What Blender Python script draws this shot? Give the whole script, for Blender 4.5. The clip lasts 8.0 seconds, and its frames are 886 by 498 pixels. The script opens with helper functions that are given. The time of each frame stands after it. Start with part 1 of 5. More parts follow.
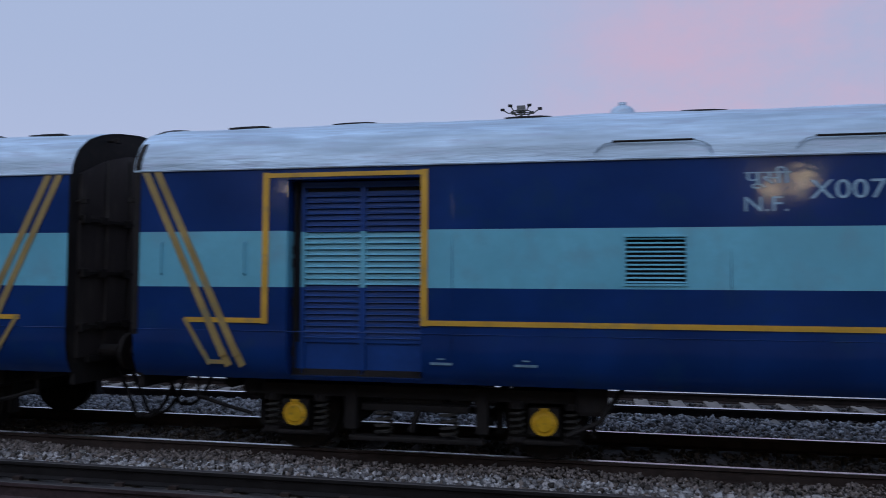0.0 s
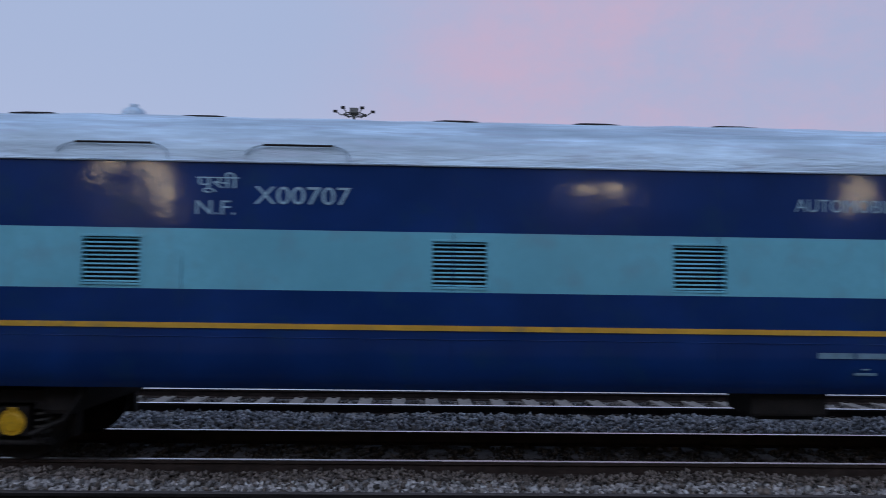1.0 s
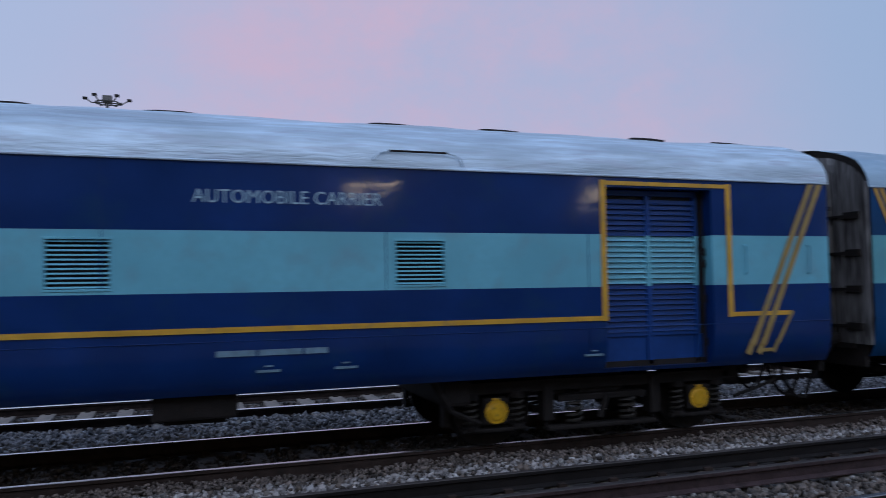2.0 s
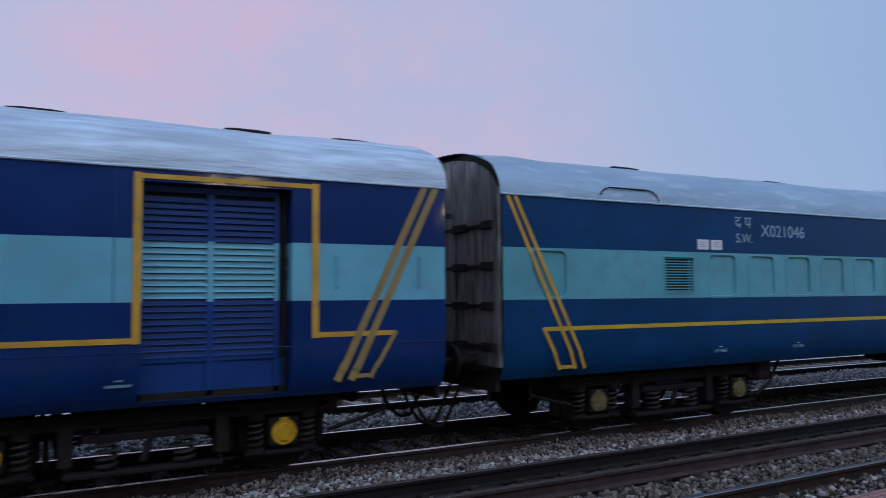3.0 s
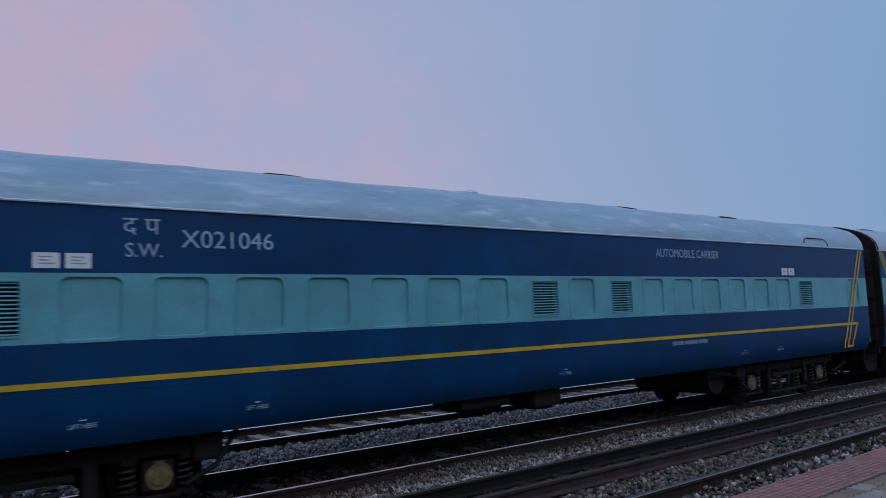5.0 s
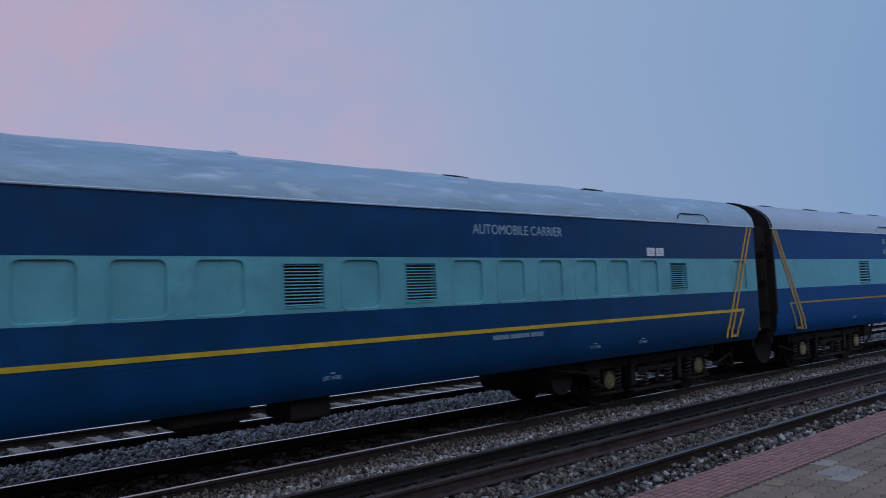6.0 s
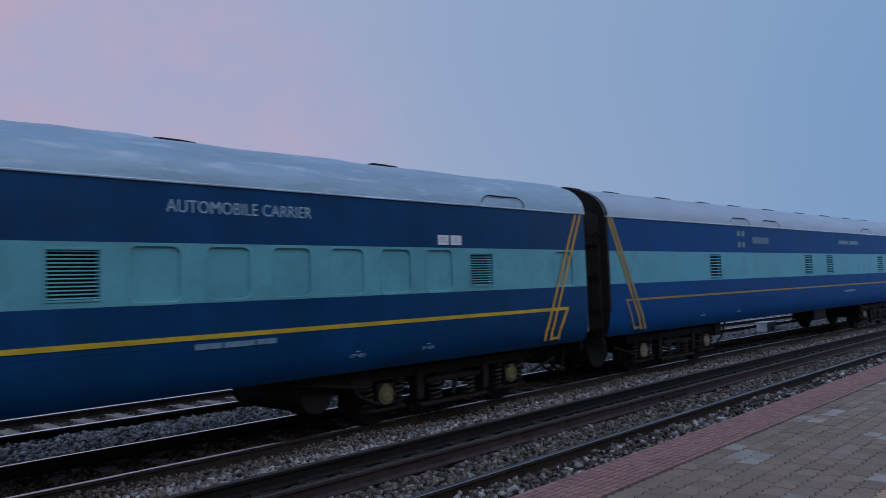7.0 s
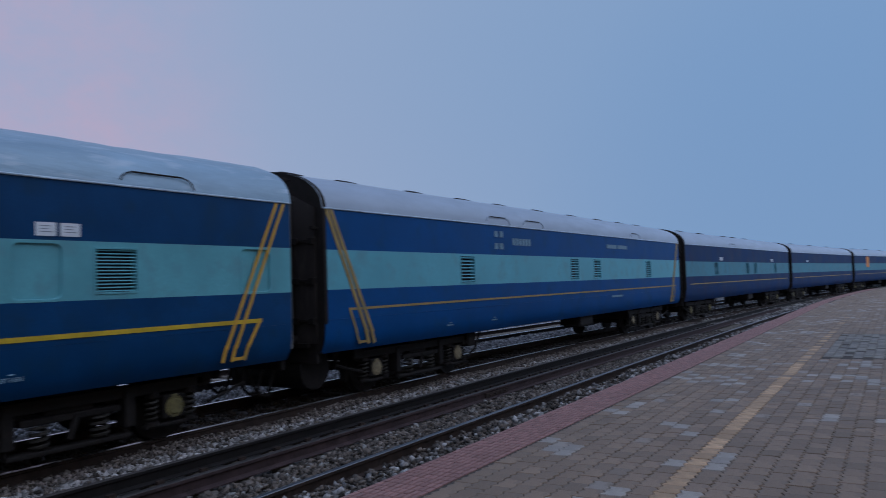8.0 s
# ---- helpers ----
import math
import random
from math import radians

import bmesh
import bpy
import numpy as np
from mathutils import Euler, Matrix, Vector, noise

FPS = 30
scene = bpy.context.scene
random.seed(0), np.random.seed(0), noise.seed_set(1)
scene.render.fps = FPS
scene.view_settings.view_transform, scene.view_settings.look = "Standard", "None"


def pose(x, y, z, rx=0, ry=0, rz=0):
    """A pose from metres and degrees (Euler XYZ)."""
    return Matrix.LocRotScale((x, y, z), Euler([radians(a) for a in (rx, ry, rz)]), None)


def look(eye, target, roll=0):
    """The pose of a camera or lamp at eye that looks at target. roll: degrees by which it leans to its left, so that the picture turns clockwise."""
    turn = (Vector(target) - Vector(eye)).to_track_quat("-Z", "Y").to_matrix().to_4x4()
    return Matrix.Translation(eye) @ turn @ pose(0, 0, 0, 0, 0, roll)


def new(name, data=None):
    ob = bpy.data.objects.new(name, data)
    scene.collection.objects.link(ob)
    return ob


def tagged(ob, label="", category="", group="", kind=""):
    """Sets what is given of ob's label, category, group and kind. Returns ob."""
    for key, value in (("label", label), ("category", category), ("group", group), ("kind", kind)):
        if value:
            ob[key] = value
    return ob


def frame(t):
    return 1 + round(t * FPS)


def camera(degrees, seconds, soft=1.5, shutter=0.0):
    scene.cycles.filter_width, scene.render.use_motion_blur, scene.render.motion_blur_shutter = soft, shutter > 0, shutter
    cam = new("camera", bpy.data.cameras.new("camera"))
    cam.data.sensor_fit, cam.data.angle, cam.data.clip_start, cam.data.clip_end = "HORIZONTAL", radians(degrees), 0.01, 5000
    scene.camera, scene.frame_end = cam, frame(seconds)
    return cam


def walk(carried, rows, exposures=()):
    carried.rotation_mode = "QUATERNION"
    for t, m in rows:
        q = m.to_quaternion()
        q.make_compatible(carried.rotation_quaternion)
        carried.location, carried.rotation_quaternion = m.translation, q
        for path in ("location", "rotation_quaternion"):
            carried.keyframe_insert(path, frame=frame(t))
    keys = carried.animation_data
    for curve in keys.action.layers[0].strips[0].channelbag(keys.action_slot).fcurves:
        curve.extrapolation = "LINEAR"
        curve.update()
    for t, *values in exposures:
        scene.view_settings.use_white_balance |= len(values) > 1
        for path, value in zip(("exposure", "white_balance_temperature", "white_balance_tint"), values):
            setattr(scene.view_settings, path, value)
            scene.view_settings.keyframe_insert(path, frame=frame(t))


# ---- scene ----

# the camera: held by hand on the platform, turning to follow the train
EYE = 1.964
cam = camera(61.1, 8.0, soft=0.65, shutter=0.28)
VIEW = [  # seconds, yaw, pitch, lean
    (0.0, 11.19, 2.71, -0.32),
    (0.3, 8.03, 2.64, -0.42),
    (0.5, 5.42, 2.79, -0.54),
    (1.0, -1.74, 3.03, -0.82),
    (1.5, -10.72, 2.83, -0.10),
    (2.0, -18.95, 2.81, 0.84),
    (2.1, -20.38, 2.81, 0.97),
    (2.2, -21.53, 2.82, 1.01),
    (3.3, -31.52, 4.19, 0.26),
    (3.5, -33.02, 4.65, 0.24),
    (3.8, -35.13, 5.17, 0.42),
    (4.0, -36.03, 5.45, 0.78),
    (4.5, -37.72, 5.86, 1.78),
    (4.7, -38.11, 5.82, 2.13),
    (5.8, -39.82, 4.35, 2.61),
    (6.0, -40.50, 4.06, 2.63),
    (6.5, -42.50, 3.45, 2.51),
    (7.0, -45.95, 3.03, 2.23),
    (7.5, -51.93, 2.90, 1.88),
    (8.0, -58.87, 2.65, 1.90),
]


def held(yaw, pitch, lean):
    return pose(0, 0, EYE, 0, 0, yaw) @ pose(0, 0, 0, 90 + pitch) @ pose(0, 0, 0, 0, 0, -lean)


walk(cam, [(t, held(a, b, c)) for t, a, b, c in VIEW],
     [(0.0, 0.12), (1.0, 0.10), (2.1, 0.15), (3.0, 0.22), (3.5, 0.26), (3.8, 0.13), (4.0, 0.03), (4.5, -0.03), (6.0, -0.08), (8.0, -0.08)])

# how far the train has run, in metres along the track
RUN = [(0.0, -3.409), (0.3, -4.539), (0.5, -5.316), (1.0, -7.287), (1.5, -9.288), (2.0, -11.267), (2.2, -12.055),
       (3.3, -16.196), (3.5, -16.937), (4.0, -18.80), (4.5, -20.671), (4.7, -21.418), (5.8, -25.497), (6.0, -26.217),
       (6.5, -28.002), (7.0, -29.749), (7.5, -31.465), (8.0, -33.208)]

# ---- light ----


def make_world():
    w = bpy.data.worlds.new("dusk")
    scene.world = w
    w.use_nodes = True
    nt = w.node_tree
    nt.nodes.clear()
    N, L = nt.nodes.new, nt.links.new
    out, bg = N("ShaderNodeOutputWorld"), N("ShaderNodeBackground")
    L(bg.outputs[0], out.inputs[0])
    tc = N("ShaderNodeTexCoord")
    sep = N("ShaderNodeSeparateXYZ")
    L(tc.outputs["Generated"], sep.inputs[0])

    def ramp(src, stops):
        r = N("ShaderNodeValToRGB")
        r.color_ramp.interpolation = "B_SPLINE" if len(stops) > 2 else "EASE"
        el = r.color_ramp.elements
        el[0].position, el[0].color = stops[0][0], (*stops[0][1], 1)
        el[1].position, el[1].color = stops[-1][0], (*stops[-1][1], 1)
        for p, c in stops[1:-1]:
            el.new(p).color = (*c, 1)
        L(src, r.inputs[0])
        return r.outputs[0]

    def mix(fac, a, b):
        m = N("ShaderNodeMix")
        m.data_type = "RGBA"
        for s, v in ((0, fac), (6, a), (7, b)):
            if isinstance(v, (tuple, float)):
                m.inputs[s].default_value = v
            else:
                L(v, m.inputs[s])
        return m.outputs[2]

    def math_node(op, a, b=0.0):
        m = N("ShaderNodeMath")
        m.operation = op
        for s, v in ((0, a), (1, b)):
            if isinstance(v, float):
                m.inputs[s].default_value = v
            else:
                L(v, m.inputs[s])
        return m.outputs[0]

    # from the blue east (x ahead) to the pale west (x behind)
    side = math_node("MULTIPLY_ADD", sep.outputs[0], 0.5)
    side.node.inputs[2].default_value = 0.5
    low = ramp(side, [(0.0, (0.42, 0.48, 0.68)), (0.40, (0.42, 0.48, 0.68)), (0.62, (0.395, 0.43, 0.62)), (0.75, (0.37, 0.435, 0.63)), (0.86, (0.335, 0.415, 0.602)), (0.95, (0.262, 0.380, 0.593)), (1.0, (0.185, 0.327, 0.57))])
    high = ramp(side, [(0.0, (0.35, 0.43, 0.63)), (0.38, (0.37, 0.45, 0.66)), (0.62, (0.34, 0.41, 0.61)), (0.75, (0.33, 0.415, 0.62)), (0.86, (0.298, 0.398, 0.597)), (0.95, (0.235, 0.368, 0.595)), (1.0, (0.165, 0.317, 0.58))])
    up = ramp(sep.outputs[2], [(0.0, (0, 0, 0)), (0.35, (1, 1, 1))])
    sky = mix(up, low, high)
    top = ramp(sep.outputs[2], [(0.35, (0, 0, 0)), (0.9, (1, 1, 1))])
    sky = mix(top, sky, (0.15, 0.245, 0.47, 1))
    # thin pink cloud low in the north
    mp = N("ShaderNodeMapping")
    mp.inputs["Scale"].default_value = (1.0, 1.0, 1.5)
    L(tc.outputs["Generated"], mp.inputs[0])
    big = N("ShaderNodeTexNoise")
    big.inputs["Scale"].default_value, big.inputs["Detail"].default_value = 4.6, 8.0
    big.inputs["Roughness"].default_value = 0.68
    L(mp.outputs[0], big.inputs[0])
    fine = ramp(big.outputs[0], [(0.28, (0.14, 0.14, 0.14)), (0.84, (1, 1, 1))])
    vm = N("ShaderNodeVectorMath")
    vm.operation = "DOT_PRODUCT"
    L(tc.outputs["Generated"], vm.inputs[0])
    vm.inputs[1].default_value = Vector((0.30, 0.94, 0.15)).normalized()
    near = ramp(vm.outputs["Value"], [(0.86, (0, 0, 0)), (1.0, (1, 1, 1))])
    fac = math_node("MULTIPLY", fine, near)
    fac = math_node("MULTIPLY", fac, 0.9)
    sky = mix(fac, sky, (0.56, 0.395, 0.535, 1))
    # the afterglow behind the platform
    vb = N("ShaderNodeVectorMath")
    vb.operation = "DOT_PRODUCT"
    L(tc.outputs["Generated"], vb.inputs[0])
    vb.inputs[1].default_value = Vector((-0.15, -0.85, 0.50)).normalized()
    glow = ramp(vb.outputs["Value"], [(0.05, (0, 0, 0)), (0.95, (1, 1, 1))])
    sky = mix(glow, sky, (0.84, 1.00, 1.36, 1))
    L(sky, bg.inputs[0])
    bg.inputs[1].default_value = 1.0


make_world()
sun = new("sun", bpy.data.lights.new("sun", "SUN"))
sun.data.energy, sun.data.angle, sun.data.color = 0.12, radians(60), (1.0, 0.93, 0.88)
sun.matrix_world = look((0, 0, 30), (8, 30, 0))


# ---- materials ----
def material(name, color, rough=0.5, metal=0.0, var=0.25, scale=3.0, fine=40.0, bump=0.1, dirt=None, dirt_amt=0.0, stretch=(1, 1, 1), spec=0.5, per_piece=0.0, tint=None, coord="Object", coat=0.0):
    m = bpy.data.materials.new(name)
    m.use_nodes = True
    nt = m.node_tree
    N, L = nt.nodes.new, nt.links.new
    b = nt.nodes["Principled BSDF"]
    b.inputs["Metallic"].default_value = metal
    b.inputs["Specular IOR Level"].default_value = spec
    b.inputs["Coat Weight"].default_value = coat
    b.inputs["Coat Roughness"].default_value = 0.09
    tc, mp = N("ShaderNodeTexCoord"), N("ShaderNodeMapping")
    mp.inputs["Scale"].default_value = stretch
    L(tc.outputs[coord], mp.inputs[0])

    def noise_tex(s, d=5.0):
        n = N("ShaderNodeTexNoise")
        n.inputs["Scale"].default_value, n.inputs["Detail"].default_value = s, d
        L(mp.outputs[0], n.inputs[0])
        return n.outputs[0]

    def mix(fac, a, c):
        x = N("ShaderNodeMix")
        x.data_type = "RGBA"
        for s, v in ((0, fac), (6, a), (7, c)):
            if isinstance(v, (tuple, float)):
                x.inputs[s].default_value = v
            else:
                L(v, x.inputs[s])
        return x.outputs[2]

    def ramp(src, p0, p1):
        r = N("ShaderNodeValToRGB")
        r.color_ramp.elements[0].position, r.color_ramp.elements[1].position = p0, p1
        L(src, r.inputs[0])
        return r.outputs[0]

    n1, n2 = noise_tex(scale), noise_tex(fine, 3.0)
    dark = tuple(c * (1 - var) for c in color) + (1,)
    lite = tuple(min(1, c * (1 + var)) for c in color) + (1,)
    col = mix(ramp(n1, 0.3, 0.7), dark, lite)
    col = mix(ramp(n2, 0.35, 0.75), col, mix(0.5, col, dark))
    if per_piece:
        oi = N("ShaderNodeObjectInfo")
        g = N("ShaderNodeNewGeometry")
        ad = N("ShaderNodeMath")
        ad.operation = "ADD"
        L(oi.outputs["Random"], ad.inputs[0])
        L(g.outputs["Random Per Island"], ad.inputs[1])
        fr = N("ShaderNodeMath")
        fr.operation = "FRACT"
        L(ad.outputs[0], fr.inputs[0])
        hs = N("ShaderNodeMapRange")
        L(fr.outputs[0], hs.inputs[0])
        hs.inputs[3].default_value, hs.inputs[4].default_value = 1 - per_piece, 1 + per_piece
        mu = N("ShaderNodeVectorMath")
        mu.operation = "SCALE"
        L(col, mu.inputs[0])
        L(hs.outputs[0], mu.inputs["Scale"])
        col = mu.outputs[0]
        if tint:
            f2 = N("ShaderNodeMath")
            f2.operation = "MULTIPLY"
            L(fr.outputs[0], f2.inputs[0])
            f2.inputs[1].default_value = 17.31
            f3 = N("ShaderNodeMath")
            f3.operation = "FRACT"
            L(f2.outputs[0], f3.inputs[0])
            col = mix(ramp(f3.outputs[0], tint[1], min(1, tint[1] + 0.05)), col, (*tint[0], 1))
    if dirt:
        n3 = noise_tex(scale * 2.3, 8.0)
        r3 = ramp(n3, 0.62 - dirt_amt, 0.78 - dirt_amt * 0.4)
        col = mix(r3, col, (*dirt, 1))
    L(col, b.inputs["Base Color"])
    rr = N("ShaderNodeMapRange")
    L(n1, rr.inputs[0])
    rr.inputs[3].default_value, rr.inputs[4].default_value = max(0.02, rough - 0.12), min(1, rough + 0.14)
    L(rr.outputs[0], b.inputs["Roughness"])
    if bump:
        bp = N("ShaderNodeBump")
        bp.inputs["Strength"].default_value, bp.inputs["Distance"].default_value = bump, 0.02
        L(n2, bp.inputs["Height"])
        L(bp.outputs[0], b.inputs["Normal"])
        if coat:
            L(bp.outputs[0], b.inputs["Coat Normal"])
    return m


SHUTTER_NAVY = material("shutter_blue_paint", (0.005, 0.042, 0.190), 0.45, var=0.2, scale=2.0, fine=20, bump=0.02, spec=0.28)
NAVY_A = material("navy_paint", (0.003, 0.027, 0.130), 0.36, var=0.22, scale=1.2, fine=2.0, bump=0.20, stretch=(1, 1, 1.2), spec=0.15, dirt=(0.006, 0.033, 0.11), dirt_amt=0.08, coat=0.42)
NAVY_B = material("blue_paint", (0.0015, 0.044, 0.136), 0.42, var=0.24, scale=1.3, fine=34, bump=0.05, dirt=(0.004, 0.038, 0.100), dirt_amt=0.12, spec=0.16)
NAVY_C = material("clean_blue_paint", (0.002, 0.062, 0.215), 0.46, var=0.15, scale=0.9, fine=16, bump=0.03, spec=0.10, dirt=(0.006, 0.055, 0.16), dirt_amt=0.10)
TEAL_C = material("clean_teal_paint", (0.105, 0.365, 0.455), 0.44, var=0.10, scale=1.0, fine=14, bump=0.03, dirt=(0.11, 0.29, 0.35), dirt_amt=0.1, spec=0.25)
TEAL_D = material("dull_teal_paint", (0.060, 0.215, 0.285), 0.5, var=0.15, scale=1.0, fine=14, bump=0.03, dirt=(0.06, 0.15, 0.20), dirt_amt=0.12, spec=0.2)
NAVY_D = material("faded_navy_paint", (0.006, 0.032, 0.105), 0.5, var=0.25, scale=0.7, fine=16, bump=0.03, dirt=(0.022, 0.026, 0.075), dirt_amt=0.10, spec=0.10)
TEAL_A = material("teal_paint", (0.125, 0.405, 0.52), 0.38, var=0.12, scale=1.1, fine=12, bump=0.03, dirt=(0.13, 0.32, 0.41), dirt_amt=0.1)
TEAL_B = material("pale_teal_paint", (0.102, 0.345, 0.41), 0.40, var=0.16, scale=1.4, fine=30, bump=0.05, dirt=(0.10, 0.27, 0.32), dirt_amt=0.12, spec=0.35)
YELLOW_DULL = material("dull_yellow_stripe_paint", (0.30, 0.205, 0.065), 0.55, var=0.25, scale=2.5, fine=30, bump=0.03, dirt=(0.18, 0.17, 0.10), dirt_amt=0.08)
YELLOW_B = material("lemon_line_paint", (0.52, 0.36, 0.02), 0.5, var=0.2, scale=2.5, fine=30, bump=0.03, dirt=(0.30, 0.24, 0.05), dirt_amt=0.05)
FADED = material("faded_lettering_paint", (0.13, 0.23, 0.31), 0.6, var=0.25, scale=14, fine=60, bump=0.0)
YELLOW = material("yellow_line_paint", (0.56, 0.31, 0.03), 0.5, var=0.2, scale=2.5, fine=30, bump=0.03, dirt=(0.30, 0.21, 0.07), dirt_amt=0.06)
YELLOW_HUB = material("bright_yellow_paint", (0.65, 0.36, 0.01), 0.45, var=0.2, scale=9, fine=40, dirt=(0.25, 0.17, 0.04), dirt_amt=0.05)
HUB_GREY = material("chalky_cover_paint", (0.24, 0.195, 0.115), 0.6, var=0.3, scale=9, fine=40, dirt=(0.12, 0.095, 0.06), dirt_amt=0.1)
YELLOW_OLD = material("dull_yellow_paint", (0.17, 0.145, 0.055), 0.65, var=0.35, scale=9, fine=40, dirt=(0.06, 0.05, 0.03), dirt_amt=0.14)
SILVER_OLD = material("weathered_roof_paint", (0.25, 0.37, 0.48), 0.42, metal=0.15, var=0.18, scale=1.6, fine=7, bump=0.45, stretch=(0.45, 1.5, 2.0), dirt=(0.44, 0.53, 0.63), dirt_amt=0.07)
SILVER_FLAT = material("plain_grey_roof_paint", (0.33, 0.40, 0.50), 0.48, metal=0.1, var=0.14, scale=1.0, fine=6, bump=0.2, stretch=(0.4, 1.2, 1.4), dirt=(0.27, 0.33, 0.42), dirt_amt=0.08)
SILVER = material("aluminium_roof_paint", (0.46, 0.585, 0.70), 0.42, metal=0.15, var=0.36, scale=2.4, fine=8, bump=0.9, stretch=(0.30, 2.0, 2.4), dirt=(0.36, 0.42, 0.52), dirt_amt=0.10)
SOOT = material("sooty_black_steel", (0.015, 0.0125, 0.012), 0.7, var=0.4, scale=5, fine=45, bump=0.2, dirt=(0.020, 0.015, 0.013), dirt_amt=0.1, spec=0.2)
SPRING = material("greasy_spring_steel", (0.030, 0.026, 0.022), 0.55, var=0.4, scale=8, fine=50, bump=0.1, dirt=(0.012, 0.010, 0.009), dirt_amt=0.14)
WHEEL = material("grimy_wheel_steel", (0.018, 0.015, 0.014), 0.7, var=0.4, scale=5, fine=45, bump=0.2, dirt=(0.03, 0.023, 0.02), dirt_amt=0.1, spec=0.2)
STEEL = material("worn_grey_steel", (0.10, 0.095, 0.09), 0.5, var=0.35, scale=4, fine=40, bump=0.2, dirt=(0.04, 0.03, 0.026), dirt_amt=0.15)
END_GREY = material("weathered_grey_end_paint", (0.27, 0.265, 0.27), 0.34, var=0.6, scale=3.2, fine=22, bump=0.2, stretch=(1, 3.0, 0.28), dirt=(0.012, 0.011, 0.012), dirt_amt=0.29)
END_BROWN = material("dark_brown_end_paint", (0.022, 0.017, 0.016), 0.6, var=0.4, scale=2.0, fine=20, bump=0.2, stretch=(1, 2.0, 0.5), dirt=(0.05, 0.04, 0.035), dirt_amt=0.1)
WHITE = material("white_lettering_paint", (0.42, 0.50, 0.56), 0.6, var=0.15, scale=12, fine=60, bump=0.0)
WHITE_BLUE = material("bluish_lettering_paint", (0.27, 0.43, 0.55), 0.6, var=0.2, scale=12, fine=60, bump=0.0)
CARD = material("white_placard", (0.62, 0.66, 0.72), 0.5, var=0.08, scale=20, fine=80, bump=0.0)
INK = material("grey_print", (0.25, 0.28, 0.33), 0.6, var=0.1, bump=0.0)
# near-black: the shade behind louvres and door leaves, put into the colour
GAP_SHADE = material("painted_gap_shade", (0.012, 0.013, 0.016), 0.8, var=0.3, bump=0.0)
RAILTOP = material("polished_rail_steel", (0.62, 0.63, 0.66), 0.28, metal=1.0, var=0.1, scale=6, fine=60, bump=0.03, stretch=(0.2, 1, 1))
RAILNEAR = material("scuffed_rail_head", (0.22, 0.22, 0.235), 0.42, metal=0.9, var=0.2, scale=6, fine=60, bump=0.05, stretch=(0.2, 1, 1))
RAILDULL = material("dull_rail_head", (0.05, 0.042, 0.04), 0.55, metal=0.2, var=0.25, scale=6, fine=60, bump=0.05, stretch=(0.2, 1, 1))
RUST = material("rusty_rail_steel", (0.040, 0.027, 0.023), 0.75, var=0.4, scale=6, fine=60, bump=0.2, dirt=(0.02, 0.015, 0.013), dirt_amt=0.1, spec=0.2)
RUST_DARK = material("black_rail_grime", (0.012, 0.010, 0.010), 0.7, var=0.4, scale=6, fine=60, bump=0.2, spec=0.2)
RUST_RED = material("purple_brown_rust", (0.055, 0.035, 0.037), 0.7, var=0.35, scale=5, fine=50, bump=0.25, dirt=(0.025, 0.017, 0.016), dirt_amt=0.12, spec=0.25)
CONCRETE = material("dirty_concrete", (0.20, 0.175, 0.15), 0.85, var=0.3, scale=5, fine=50, bump=0.3, dirt=(0.07, 0.055, 0.045), dirt_amt=0.15)
OILED = material("oil_stained_concrete", (0.085, 0.070, 0.062), 0.8, var=0.35, scale=5, fine=50, bump=0.3, dirt=(0.025, 0.02, 0.018), dirt_amt=0.12)
BALLAST = material("crushed_stone", (0.265, 0.250, 0.249), 0.8, var=0.35, scale=9, fine=60, bump=0.3, per_piece=0.72, tint=((0.52, 0.52, 0.53), 0.92))
DIRT_STONE = material("dirty_fine_stone", (0.160, 0.132, 0.120), 0.85, var=0.35, scale=7, fine=60, bump=0.3, per_piece=0.6)
BALLAST_BROWN = material("dusty_brown_stone", (0.108, 0.088, 0.076), 0.85, var=0.35, scale=9, fine=60, bump=0.3, per_piece=0.8, tint=((0.27, 0.26, 0.25), 0.90))
OILSTONE = material("brown_oiled_stone", (0.075, 0.060, 0.052), 0.8, var=0.3, scale=9, fine=60, bump=0.3, per_piece=0.6)
BED = material("stone_dust", (0.105, 0.096, 0.092), 0.95, var=0.5, scale=3, fine=45, bump=0.6)
EARTH = material("scrubby_earth", (0.10, 0.10, 0.055), 0.95, var=0.4, scale=0.2, fine=8, bump=0.4)
BRICK = material("red_paving_brick", (0.31, 0.160, 0.145), 0.7, var=0.2, scale=6, fine=70, bump=0.25, per_piece=0.16, dirt=(0.22, 0.135, 0.125), dirt_amt=0.12)
PAVER = material("grey_concrete_paver", (0.245, 0.168, 0.117), 0.66, var=0.18, scale=4, fine=80, bump=0.3, per_piece=0.22, tint=((0.33, 0.29, 0.26), 0.95), dirt=(0.16, 0.125, 0.098), dirt_amt=0.12)
PAVER_BLEACHED = material("bleached_concrete_paver", (0.35, 0.305, 0.27), 0.6, var=0.2, scale=5, fine=80, bump=0.3, per_piece=0.25, dirt=(0.24, 0.205, 0.18), dirt_amt=0.12)
PAVER_YELLOW = material("worn_yellow_paver", (0.53, 0.34, 0.20), 0.7, var=0.25, scale=6, fine=70, bump=0.3, per_piece=0.3, dirt=(0.28, 0.20, 0.135), dirt_amt=0.14)
PAVER_PALE = material("pale_relaid_paver", (0.215, 0.185, 0.155), 0.6, var=0.25, scale=4, fine=80, bump=0.3, per_piece=0.3, dirt=(0.14, 0.12, 0.10), dirt_amt=0.12)
JOINT = material("sandy_joint", (0.062, 0.050, 0.042), 0.95, var=0.3, scale=8, fine=60, bump=0.3)
